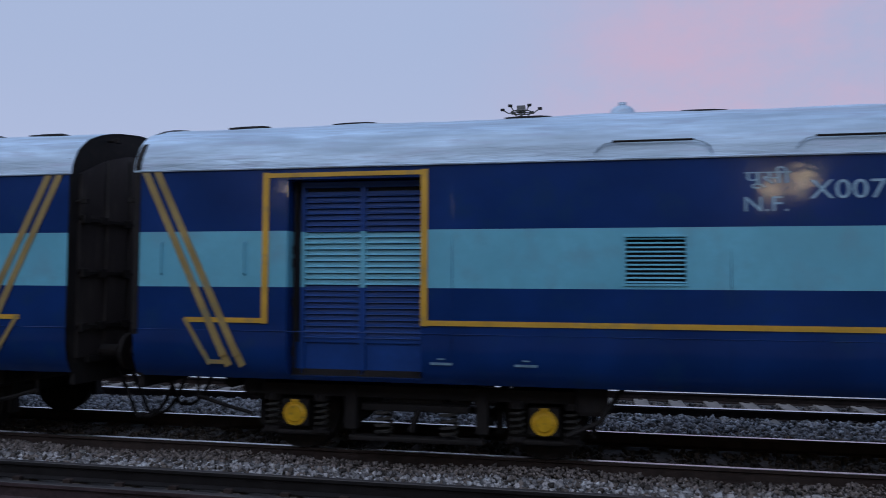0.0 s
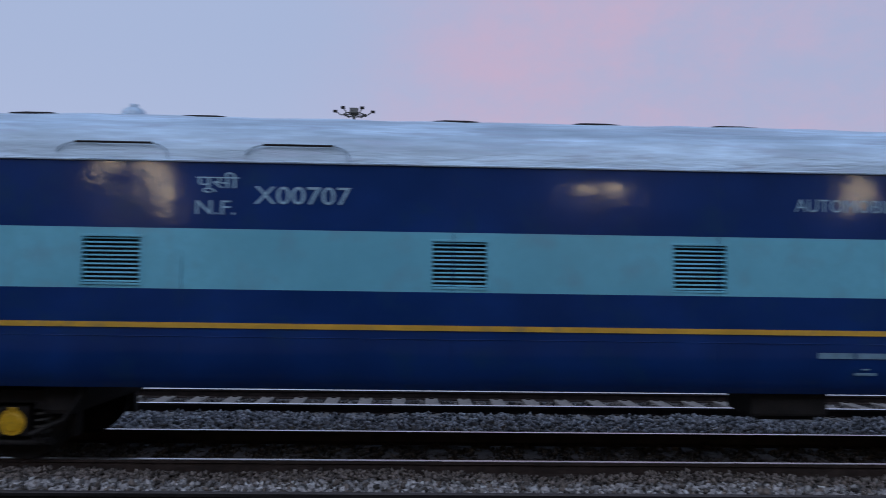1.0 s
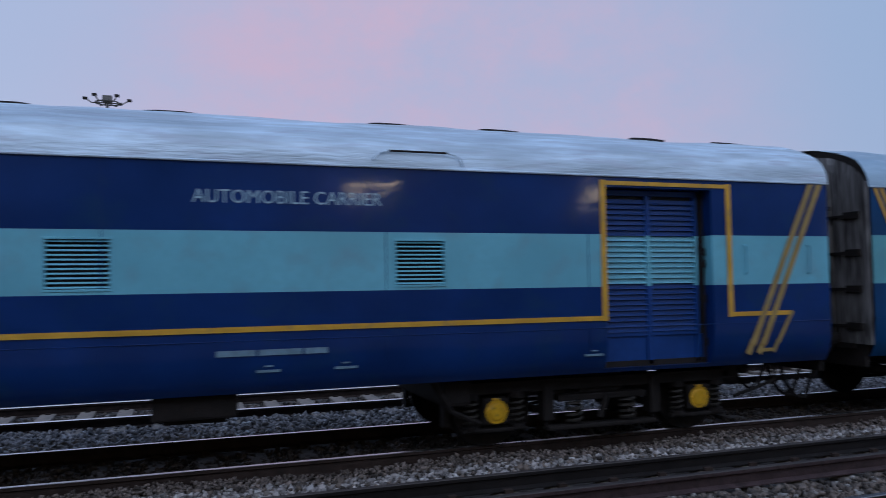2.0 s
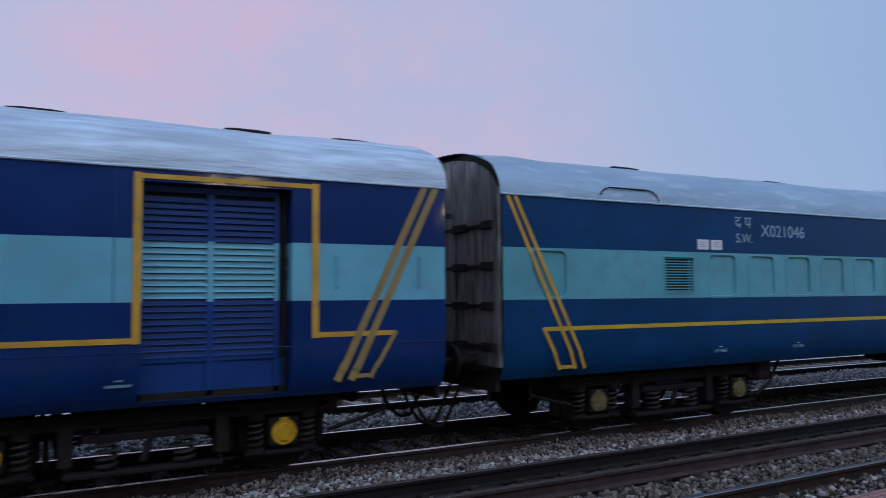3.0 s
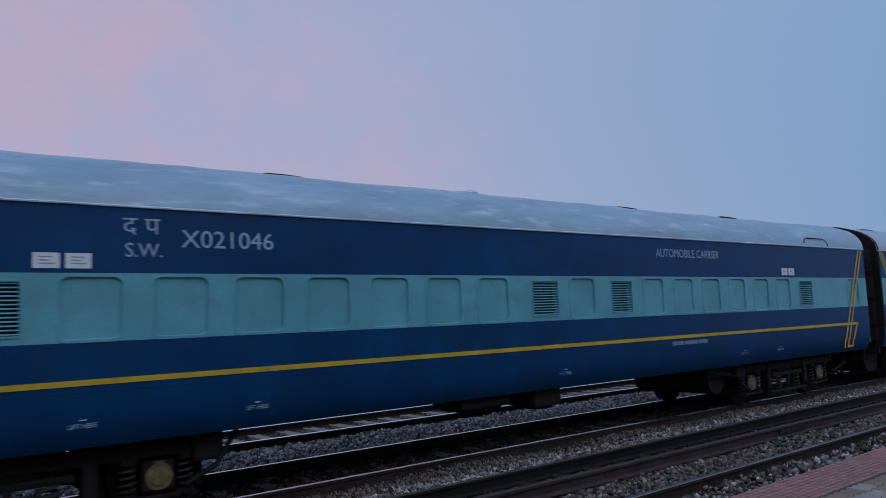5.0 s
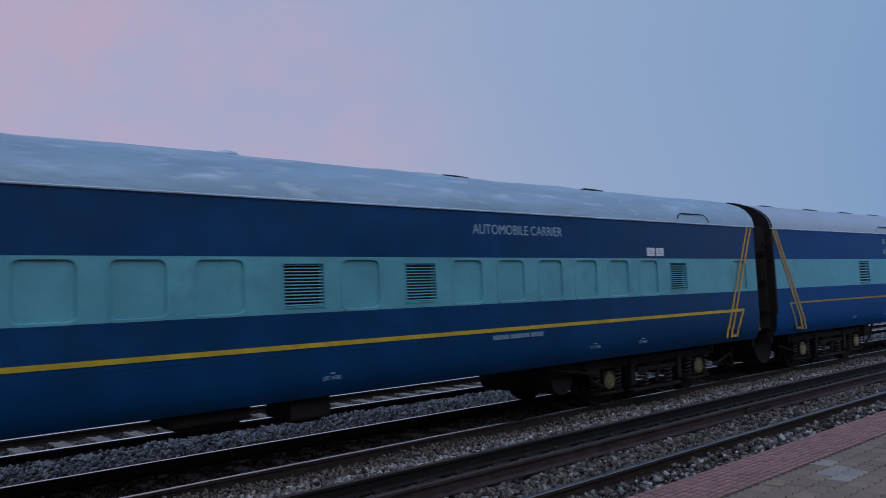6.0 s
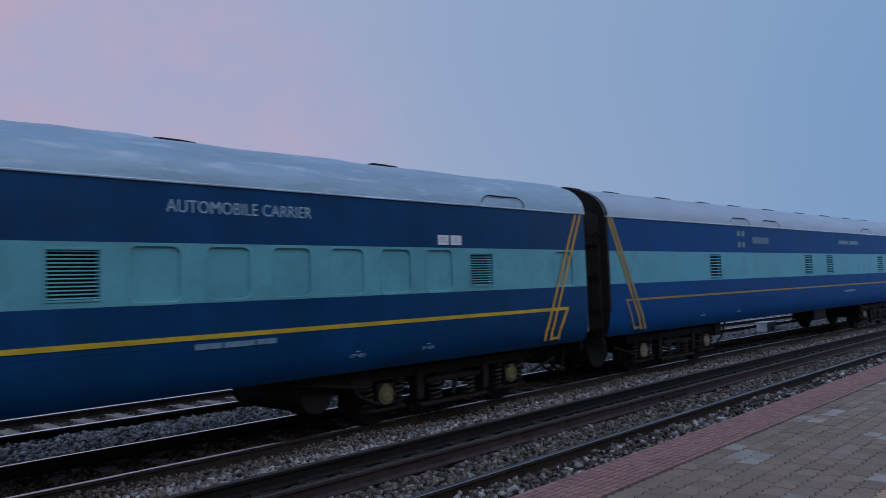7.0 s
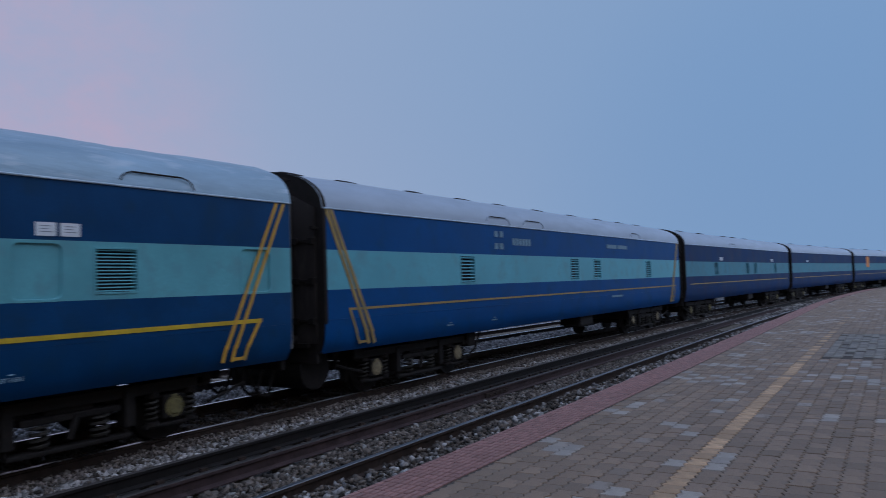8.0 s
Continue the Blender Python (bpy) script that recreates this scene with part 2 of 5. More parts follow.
LEAF = material("foliage", (0.045, 0.075, 0.03), 0.7, var=0.4, scale=0.8, fine=6, bump=0.0, per_piece=0.4)
LEAF_MID = material("hedge_foliage", (0.035, 0.085, 0.03), 0.7, var=0.3, scale=0.8, fine=6, bump=0.0, per_piece=0.4)
LEAF_PALE = material("pale_green_foliage", (0.11, 0.16, 0.04), 0.7, var=0.3, scale=0.8, fine=6, bump=0.0, per_piece=0.4)
BARK = material("bark", (0.06, 0.045, 0.035), 0.9, var=0.3, scale=5, fine=30, bump=0.4)
PAINTWHITE = material("white_box_paint", (0.70, 0.72, 0.76), 0.5, var=0.1, scale=6, fine=40, bump=0.05)
PLASTER = material("dim_plaster", (0.05, 0.055, 0.065), 0.8, var=0.25, scale=0.6, fine=12, bump=0.1, dirt=(0.03, 0.032, 0.036), dirt_amt=0.1)
PALE = material("pale_concrete", (0.25, 0.215, 0.185), 0.85, var=0.3, scale=5, fine=50, bump=0.3, dirt=(0.15, 0.125, 0.105), dirt_amt=0.15)
ORANGE = material("orange_paint", (0.60, 0.20, 0.03), 0.5, var=0.15, scale=3, fine=30, bump=0.0)


# ---- mesh helpers ----
def mesh_of(name, verts, faces, mats, index=None, smooth=False):
    me = bpy.data.meshes.new(name)
    me.from_pydata([tuple(p) for p in verts], [], [tuple(f) for f in faces])
    for m in mats if isinstance(mats, (list, tuple)) else [mats]:
        me.materials.append(m)
    if index is not None:
        me.polygons.foreach_set("material_index", index)
    if smooth:
        me.polygons.foreach_set("use_smooth", [True] * len(me.polygons))
    me.update()
    return me


def under(name, me, parent, label="", m=None):
    ob = new(name, me)
    ob.parent = parent
    if m is not None:
        ob.matrix_basis = m
    return tagged(ob, label)


def part(name, bm, mat, parent, label="", smooth=False):
    me = bpy.data.meshes.new(name)
    bm.to_mesh(me)
    bm.free()
    for m in mat if isinstance(mat, (list, tuple)) else [mat]:
        me.materials.append(m)
    if smooth:
        me.polygons.foreach_set("use_smooth", [True] * len(me.polygons))
    return under(name, me, parent, label)


def box(bm, x0, x1, y0, y1, z0, z1, bevel=0.0, mat=0, turn=None):
    r = bmesh.ops.create_cube(bm, size=1.0)
    bmesh.ops.scale(bm, vec=(x1 - x0, y1 - y0, z1 - z0), verts=r["verts"])
    m = Matrix.Translation(((x0 + x1) / 2, (y0 + y1) / 2, (z0 + z1) / 2))
    if turn is not None:
        m = m @ turn
    bmesh.ops.transform(bm, matrix=m, verts=r["verts"])
    fs = {f for q in r["verts"] for f in q.link_faces}
    for f in fs:
        f.material_index = mat
    if bevel:
        es = list({e for f in fs for e in f.edges})
        bmesh.ops.bevel(bm, geom=es, offset=bevel, segments=2, affect="EDGES", profile=0.6)
    return bm


def rod(bm, a, b, r, n=10, r2=None):
    a, b = Vector(a), Vector(b)
    d = b - a
    q = d.to_track_quat("Z", "Y").to_matrix().to_4x4()
    bmesh.ops.create_cone(bm, cap_ends=True, segments=n, radius1=r, radius2=r if r2 is None else r2, depth=d.length, matrix=Matrix.Translation((a + b) / 2) @ q)
    return bm


def tube(bm, pts, r, n=6):
    """One round skin along a line of points."""
    pts = [Vector(p) for p in pts]
    rings, side = [], None
    for i, p in enumerate(pts):
        d = (pts[min(i + 1, len(pts) - 1)] - pts[max(i - 1, 0)]).normalized()
        if side is None:
            side = d.orthogonal().normalized()
        side = (side - d * side.dot(d)).normalized()
        up = d.cross(side)
        rings.append([bm.verts.new(p + (side * math.cos(a) + up * math.sin(a)) * r) for a in (2 * math.pi * k / n for k in range(n))])
    for a, b in zip(rings, rings[1:]):
        for k in range(n):
            bm.faces.new((a[k], a[(k + 1) % n], b[(k + 1) % n], b[k]))
    bm.faces.new(rings[0][::-1])
    bm.faces.new(rings[-1])
    return bm


def thing(name, label, category, m=None, group="", kind=""):
    ob = new(name)
    ob.empty_display_size = 0.3
    if m is not None:
        ob.matrix_basis = m
    return tagged(ob, label, category, group, kind)


# ---- the line of the tracks: straight, then a wide bend towards the platform ----
def bend(x, x0=10.0, k=0.00107):
    return -k * max(0.0, x - x0) ** 2


def slope(x, x0=10.0, k=0.00107):
    return math.atan(-2 * k * max(0.0, x - x0))


CENTRE = 9.57


def sweep(name, profile, line, mats, index=None, parent=None, label="", caps=True):
    """A bar of that cross-section (sideways, up) along a line of (x, y)."""
    verts, faces, mi = [], [], []
    n = len(profile)
    for i, (x, y) in enumerate(line):
        a, b = line[max(0, i - 1)], line[min(len(line) - 1, i + 1)]
        d = Vector((b[0] - a[0], b[1] - a[1], 0)).normalized()
        s = Vector((-d.y, d.x, 0))
        verts += [Vector((x, y, 0)) + s * p + Vector((0, 0, q)) for p, q in profile]
    for i in range(len(line) - 1):
        for j in range(n):
            k = (j + 1) % n
            faces.append((i * n + j, i * n + k, (i + 1) * n + k, (i + 1) * n + j)[::-1])
            mi.append(index[j] if index else 0)
    if caps:
        faces += [tuple(range(n)), tuple(range((len(line) - 1) * n, len(line) * n))[::-1]]
        mi += [mi[0]] * 2
    me = mesh_of(name, verts, faces, mats, mi)
    return under(name, me, parent, label) if parent else new(name, me)


RAIL = [(-0.075, -0.172), (-0.075, -0.16), (-0.012, -0.14), (-0.012, -0.05), (-0.036, -0.038), (-0.036, -0.006), (-0.03, 0.0),
        (0.03, 0.0), (0.036, -0.006), (0.036, -0.038), (0.012, -0.05), (0.012, -0.14), (0.075, -0.16), (0.075, -0.172)]
RAIL_FACE = [0, 0, 0, 0, 0, 1, 1, 1, 0, 0, 0, 0, 0, 0]


def xs_line(y, x0=-60.0, x1=170.0, k=0.00107, off=10.0):
    xs = [x0, -20.0, 0.0, 10.0] + [10.0 + 4 * i for i in range(1, int((x1 - 10) / 4) + 1)]
    return [(x, y + bend(x, off, k)) for x in xs]


# ---- the ground and the tracks ----
def ground():
    xs = [-2500, -60, 170, 2500]
    ys = [-2500, -40, 60, 2500]
    v = [(x, y, -0.42) for y in ys for x in xs]
    f = [(j * 4 + i, j * 4 + i + 1, j * 4 + i + 5, j * 4 + i + 4) for j in range(3) for i in range(3)]
    tagged(new("ground", mesh_of("ground", v, f, EARTH)), "flat scrubby earth round the railway yard", "ground", kind="structure")
    sweep("ballast_bed", [(-7.0, -0.5), (-7.0, -0.235), (9.5, -0.235), (11.0, -0.41), (11.0, -0.5)], [(x, 9.57 + bend(x)) for x, _ in xs_line(0)], BED)
    tagged(bpy.data.objects["ballast_bed"], "dark bed of stone dust under the tracks", "ballast bed", kind="structure")


ground()


def sleeper_mesh(name, mat):
    bm = bmesh.new()
    box(bm, -0.125, 0.125, -1.37, 1.37, -0.40, -0.19, 0.02)
    me = bpy.data.meshes.new(name)
    bm.to_mesh(me)
    bm.free()
    me.materials.append(mat)
    return me


def track(label, y, heads, k, x0, x1, mat, gauge=1.74, lift=0.0, shift=0.0, webs=(RUST, RUST)):
    t = thing("railway_track", label, "railway track", kind="structure")
    for side, head, web in zip((-1, 1), heads, webs):
        sweep("rail", RAIL, xs_line(y + shift + side * gauge / 2, k=k), [web, head], RAIL_FACE, t)
    me = sleeper_mesh("sleeper", mat)
    x, clips = x0, []
    while x < x1:
        under("sleeper", me, t, m=pose(x, y + bend(x, 10, k), lift, 0, 0, math.degrees(slope(x, 10, k))))
        for side in (-1, 1):
            for e in (-1, 1):
                yy = y + shift + bend(x, 10, k) + side * gauge / 2 + e * 0.085
                clips.append((x, yy))
        x += 0.62
    vs, fs = [], []
    for i, (cx, cy) in enumerate(clips):
        vs += [(cx + a * 0.045, cy + b * 0.03, lift * 0.5 - (0.19 if c else 0.145)) for c in (1, 0) for a, b in ((-1, -1), (1, -1), (1, 1), (-1, 1))]
        fs += [tuple(8 * i + q for q in f) for f in ((0, 3, 2, 1), (4, 5, 6, 7), (0, 1, 5, 4), (1, 2, 6, 5), (2, 3, 7, 6), (3, 0, 4, 7))]
    tagged(under("rail_clip", mesh_of("rail_clip", vs, fs, RUST), t), kind="stuff")
    return t


TRAIN_TRACK = track("running track with polished rail heads on oily sleepers", CENTRE, (RAILTOP, RAILTOP), 0.00107, -14, 46, OILED)
NEAR_TRACK = track("siding track with rusty rails beside the platform", 6.25, (RAILNEAR, RAILDULL), 0.0006, -8, 40, CONCRETE, gauge=2.0, shift=0.07, webs=(RUST, RUST_DARK))
FAR_TRACK = track("track with polished rails and pale concrete sleepers behind the train", 13.69, (RAILTOP, RAILTOP), 0.00107, -14, 46, PALE, lift=0.05)


def spare_rail(y, label):
    """A worn rail lying loose between the siding rails, in two lengths joined by fishplates."""
    t = thing("spare_rail", label, "rail", kind="structure")
    for x0, x1 in ((-14.0, 12.5), (12.51, 46.0)):
        n = 10
        line = [(x, y + bend(x, 10, 0.0006)) for x in [x0 + (x1 - x0) * i / n for i in range(n + 1)]]
        sweep("rail", [(a * 1.15, b + 0.012) for a, b in RAIL], line, [RUST_RED, RAILDULL], RAIL_FACE, t)
    bm = bmesh.new()
    for e in (-1, 1):
        yy = y + bend(12.5, 10, 0.0006) + e * 0.032
        box(bm, 12.05, 12.95, yy - 0.012, yy + 0.012, -0.125, -0.045, 0.006)
        for i in range(4):
            rod(bm, (12.2 + 0.2 * i, yy, -0.085), (12.2 + 0.2 * i, yy + e * 0.035, -0.085), 0.016, 6)
    part("fishplate", bm, RUST, t, "rusty bolted fishplate")


spare_rail(6.52, "rusty purple-brown spare rail lying between the siding rails")


STONE = np.array([(-1, -0.8, -0.7), (0.9, -1, -0.6), (1, 0.9, -0.8), (-0.8, 1, -0.6), (-0.7, -0.7, 0.7), (0.8, -0.6, 0.9), (0.6, 0.8, 0.6), (-0.9, 0.6, 0.8)]) * 0.5
STONE_F = np.array([(0, 3, 2, 1), (4, 5, 6, 7), (0, 1, 5, 4), (1, 2, 6, 5), (2, 3, 7, 6), (3, 0, 4, 7)])


def stones(name, label, x0, x1, y0, y1, per_m2, size, z, mat, k, seed, heap=0.03, thin=0.0):
    """Loose broken stones over a strip that follows the bend."""
    rng = np.random.default_rng(seed)
    n = int((x1 - x0) * (y1 - y0) * per_m2)
    x = x0 + (x1 - x0) * rng.random(n) ** (1 + thin)
    y = y0 + (y1 - y0) * rng.random(n) + np.array([bend(q, 10, k) for q in x])
    s = size * (0.55 + 0.9 * rng.random(n) ** 1.6)
    a = rng.normal(size=(n, 4))
    a /= np.linalg.norm(a, axis=1)[:, None]
    w, i, j, q = a.T
    R = np.stack([1 - 2 * (j * j + q * q), 2 * (i * j - q * w), 2 * (i * q + j * w), 2 * (i * j + q * w), 1 - 2 * (i * i + q * q), 2 * (j * q - i * w),
                  2 * (i * q - j * w), 2 * (j * q + i * w), 1 - 2 * (i * i + j * j)], 1).reshape(n, 3, 3)
    p = STONE[None] * (1 + 0.28 * rng.normal(size=(n, 8, 3))) * (s[:, None] * (0.75 + 0.5 * rng.random((n, 3))))[:, None, :]
    p = np.einsum("nij,nkj->nki", R, p)
    hz = z + heap * (np.sin(x * 1.7 + y) * 0.5 + rng.random(n)) + 0.2 * s
    p += np.stack([x, y, hz], 1)[:, None, :]
    f = (STONE_F[None] + 8 * np.arange(n)[:, None, None]).reshape(-1, 4)
    me = bpy.data.meshes.new(name)
    me.vertices.add(8 * n)
    me.vertices.foreach_set("co", p.reshape(-1))
    me.loops.add(24 * n)
    me.loops.foreach_set("vertex_index", f.reshape(-1).astype(np.int32))
    me.polygons.add(6 * n)
    me.polygons.foreach_set("loop_start", np.arange(0, 24 * n, 4, dtype=np.int32))
    me.update(calc_edges=True)
    me.materials.append(mat)
    tagged(new(name, me), label, "ballast", kind="stuff")


stones("ballast", "grey crushed stone ballast between the tracks", -9, 34, 7.46, 8.34, 600, 0.046, -0.185, BALLAST, 0.0009, 1, thin=0.3)
stones("ballast", "fine brown dirty stone along the running rail", -9, 34, 8.24, 8.64, 650, 0.034, -0.165, DIRT_STONE, 0.00107, 15, heap=0.05, thin=0.3)
stones("ballast", "scattered brown stones in the grey ballast", -9, 34, 7.45, 8.50, 90, 0.048, -0.165, BALLAST_BROWN, 0.0009, 16, thin=0.3)
stones("ballast", "brown dusty ballast inside the siding", -4, 30, 5.42, 6.36, 480, 0.046, -0.195, BALLAST_BROWN, 0.0006, 2, thin=0.3)
stones("ballast", "sparse stones on packed dirt inside the siding", -6, 30, 6.60, 7.20, 70, 0.036, -0.215, BALLAST, 0.0006, 8, heap=0.01, thin=0.2)
stones("ballast", "fine grit on packed dirt inside the siding", -6, 24, 6.62, 7.22, 420, 0.022, -0.225, DIRT_STONE, 0.0006, 17, heap=0.01, thin=0.2)
stones("ballast", "brown dusty ballast along the platform edge", -1, 34, 4.10, 5.20, 330, 0.044, -0.16, BALLAST_BROWN, 0.0006, 3, heap=0.06, thin=0.35)
stones("ballast", "loose pale stones along the platform edge", -1, 34, 4.12, 5.15, 40, 0.056, -0.12, BALLAST, 0.0006, 10, heap=0.05, thin=0.35)
stones("ballast", "brown dusty ballast by the platform", -16, -1, 4.10, 5.20, 200, 0.045, -0.16, BALLAST_BROWN, 0.0006, 12, heap=0.05)
stones("ballast", "brown dusty ballast inside the siding", -16, -4, 5.42, 7.0, 200, 0.045, -0.20, BALLAST_BROWN, 0.0006, 13, heap=0.03)
stones("ballast", "grey crushed stone ballast between the tracks", -16, -9, 7.50, 8.58, 300, 0.045, -0.185, BALLAST, 0.0009, 14)
stones("ballast", "grey crushed stone ballast behind the train", -12, 40, 10.55, 12.72, 280, 0.052, -0.175, BALLAST, 0.00107, 4, thin=0.3)
stones("ballast", "dark oily ballast under the train", -10, 30, 8.80, 10.36, 200, 0.044, -0.215, OILSTONE, 0.00107, 5, heap=0.02, thin=0.25)
stones("ballast", "grey ballast beyond the far track", -12, 46, 14.75, 17.3, 90, 0.06, -0.20, BALLAST, 0.00107, 6, thin=0.2)
stones("ballast", "stones between the rails of the far track", -12, 46, 12.95, 14.4, 200, 0.042, -0.20, BALLAST_BROWN, 0.00107, 9, heap=0.02, thin=0.2)
stones("ballast", "grey ballast far along the tracks", 34, 90, 3.9, 13.0, 16, 0.08, -0.21, BALLAST, 0.0009, 7, thin=0.4)


# ---- the platform ----
PLAT = 0.20


def edge_y(x):
    return 4.12 - 0.0012 * max(0.0, x - 40) ** 2


def platform():
    line = [(x, edge_y(x)) for x in [-40, 0, 20, 40] + [40 + 3 * i for i in range(1, 18)]]
    ob = sweep("platform", [(-16, -0.5), (-16, PLAT - 0.007), (-0.02, PLAT - 0.007), (-0.02, -0.5)], line, JOINT)
    return tagged(ob, "low station platform paved with red brick and grey pavers", "platform", kind="structure")


PLATFORM = platform()


def piece(name, outline, h, mat, r=0.006):
    """A paving piece with a chamfered top, its base at zero."""
    n = len(outline)
    cx, cy = sum(p[0] for p in outline) / n, sum(p[1] for p in outline) / n
    inn = []
    for x, y in outline:
        d = math.hypot(x - cx, y - cy)
        inn.append((x + (cx - x) * r / d, y + (cy - y) * r / d))
    v = [(x, y, 0) for x, y in outline] + [(x, y, h - r * 0.7) for x, y in outline] + [(x, y, h) for x, y in inn]
    f = [tuple(range(2 * n, 3 * n))]
    for j in range(n):
        k = (j + 1) % n
        f += [(j, k, n + k, n + j), (n + j, n + k, 2 * n + k, 2 * n + j)]
    return v, f


def pave(name, label, outline, h, cells, mat, rng, lift=0.004, tilt=0.6):
    """The nearest cells as pieces of their own, the rest joined."""
    v, f = piece(name, outline, h, mat)
    me = mesh_of(name, v, f, mat)
    cells = sorted(cells, key=lambda c: (c[0] - 7.5) ** 2 + (c[1] - 2.6) ** 2)
    V, F = np.array(v), f
    for x, y in cells[:300]:
        under(name, me, PLATFORM, m=pose(x, y, PLAT - 0.03 + rng.uniform(-lift, lift), rng.uniform(-tilt, tilt), rng.uniform(-tilt, tilt), rng.uniform(-tilt, tilt)))
    vs, fs, k = [], [], 0
    for x, y in cells[300:]:
        z = PLAT - 0.03 + rng.uniform(-lift, lift)
        vs += [(a + x, b + y, c + z) for a, b, c in v]
        fs += [tuple(i + k for i in q) for q in F]
        k += len(v)
    if vs:
        ob = under(name + "_field", mesh_of(name + "_field", vs, fs, mat), PLATFORM, label)
        tagged(ob, kind="stuff")


def paving():
    rng = random.Random(5)
    bw, bl = 0.066, 0.125
    g = 0.0068
    brick = [(-bl / 2 + g, -bw / 2 + g), (bl / 2 - g, -bw / 2 + g), (bl / 2 - g, bw / 2 - g), (-bl / 2 + g, bw / 2 - g)]
    cells = [(x, edge_y(x) - 0.06 - bw * r) for r in range(9) for x in np.arange(-11, 80, bl)]
    pave("brick", "band of red paving bricks along the platform edge", brick, 0.035, cells, BRICK, rng, 0.0015, 0.15)
    L, W, z = 0.255, 0.185, 0.015
    g = 0.0048
    h = 0.0015
    pav = [(-L / 2 + h, -W / 2 + g + z), (-L / 4, -W / 2 + g - z), (0, -W / 2 + g + z), (L / 4, -W / 2 + g - z), (L / 2 - h, -W / 2 + g + z),
           (L / 2 - h, W / 2 - g + z), (L / 4, W / 2 - g - z), (0, W / 2 - g + z), (-L / 4, W / 2 - g - z), (-L / 2 + h, W / 2 - g + z)]
    cells, yel, pale, bleached = [], [], [], []
    for r in range(0, 60):
        y = 3.372 - r * W
        for i in range(-60, 340):
            x = 3.4 + (i + 0.5 * (r % 2)) * L
            if x < -11 or (x > 22 and y < -3.4) or x > 86 or (x > 40 and y < -1.2) or y > edge_y(x) - 0.7:
                continue
            if 17.0 < x < 23.7 and -1.6 < y < 1.48:
                if x < 17.3 or y > 1.36 or rng.random() < 0.13:
                    continue
                pale.append((x, y))
                continue
            patchy = noise.noise(Vector((x * 0.75, y * 0.9, 3.7)))
            if r == 9:
                (yel if rng.random() < 0.93 - max(0.0, x - 14) * 0.05 else cells).append((x, y))
            elif patchy > 0.22 and rng.random() < 0.34 or rng.random() < 0.012:
                bleached.append((x, y))
            else:
                cells.append((x, y))
    pave("paver", "field of worn grey zigzag concrete pavers", pav, 0.035, cells, PAVER, rng)
    pave("bleached_paver", "scattered pale bleached pavers", pav, 0.036, bleached, PAVER_BLEACHED, rng)
    pave("pale_paver", "patch of relaid pale pavers with open joints", pav, 0.030, pale, PAVER_PALE, rng)
    pave("yellow_paver", "worn yellow line of painted pavers", pav, 0.036, yel, PAVER_YELLOW, rng)


# ---- the train ----
# a coach's own space: x along it from its middle, y across (the platform side is -1.62), z up from the rail heads
HALF, WIDE, EAVE, CREST = 10.70, 1.62, 3.27, 4.00
TURN_UNDER = [(0.88, 0.13), (0.96, 0.075), (1.06, 0.035), (1.18, 0.012), (1.43, 0.0), (1.68, 0.0), (1.925, 0.0), (2.02, 0.0), (2.24, 0.0), (2.47, 0.0), (2.56, 0.0), (2.80, 0.0), (3.05, 0.0), (3.14, 0.0), (EAVE, 0.0)]


def inset(z):
    for (a, p), (b, q) in zip(TURN_UNDER, TURN_UNDER[1:]):
        if a <= z <= b:
            return p + (q - p) * (z - a) / (b - a)
    return 0.0


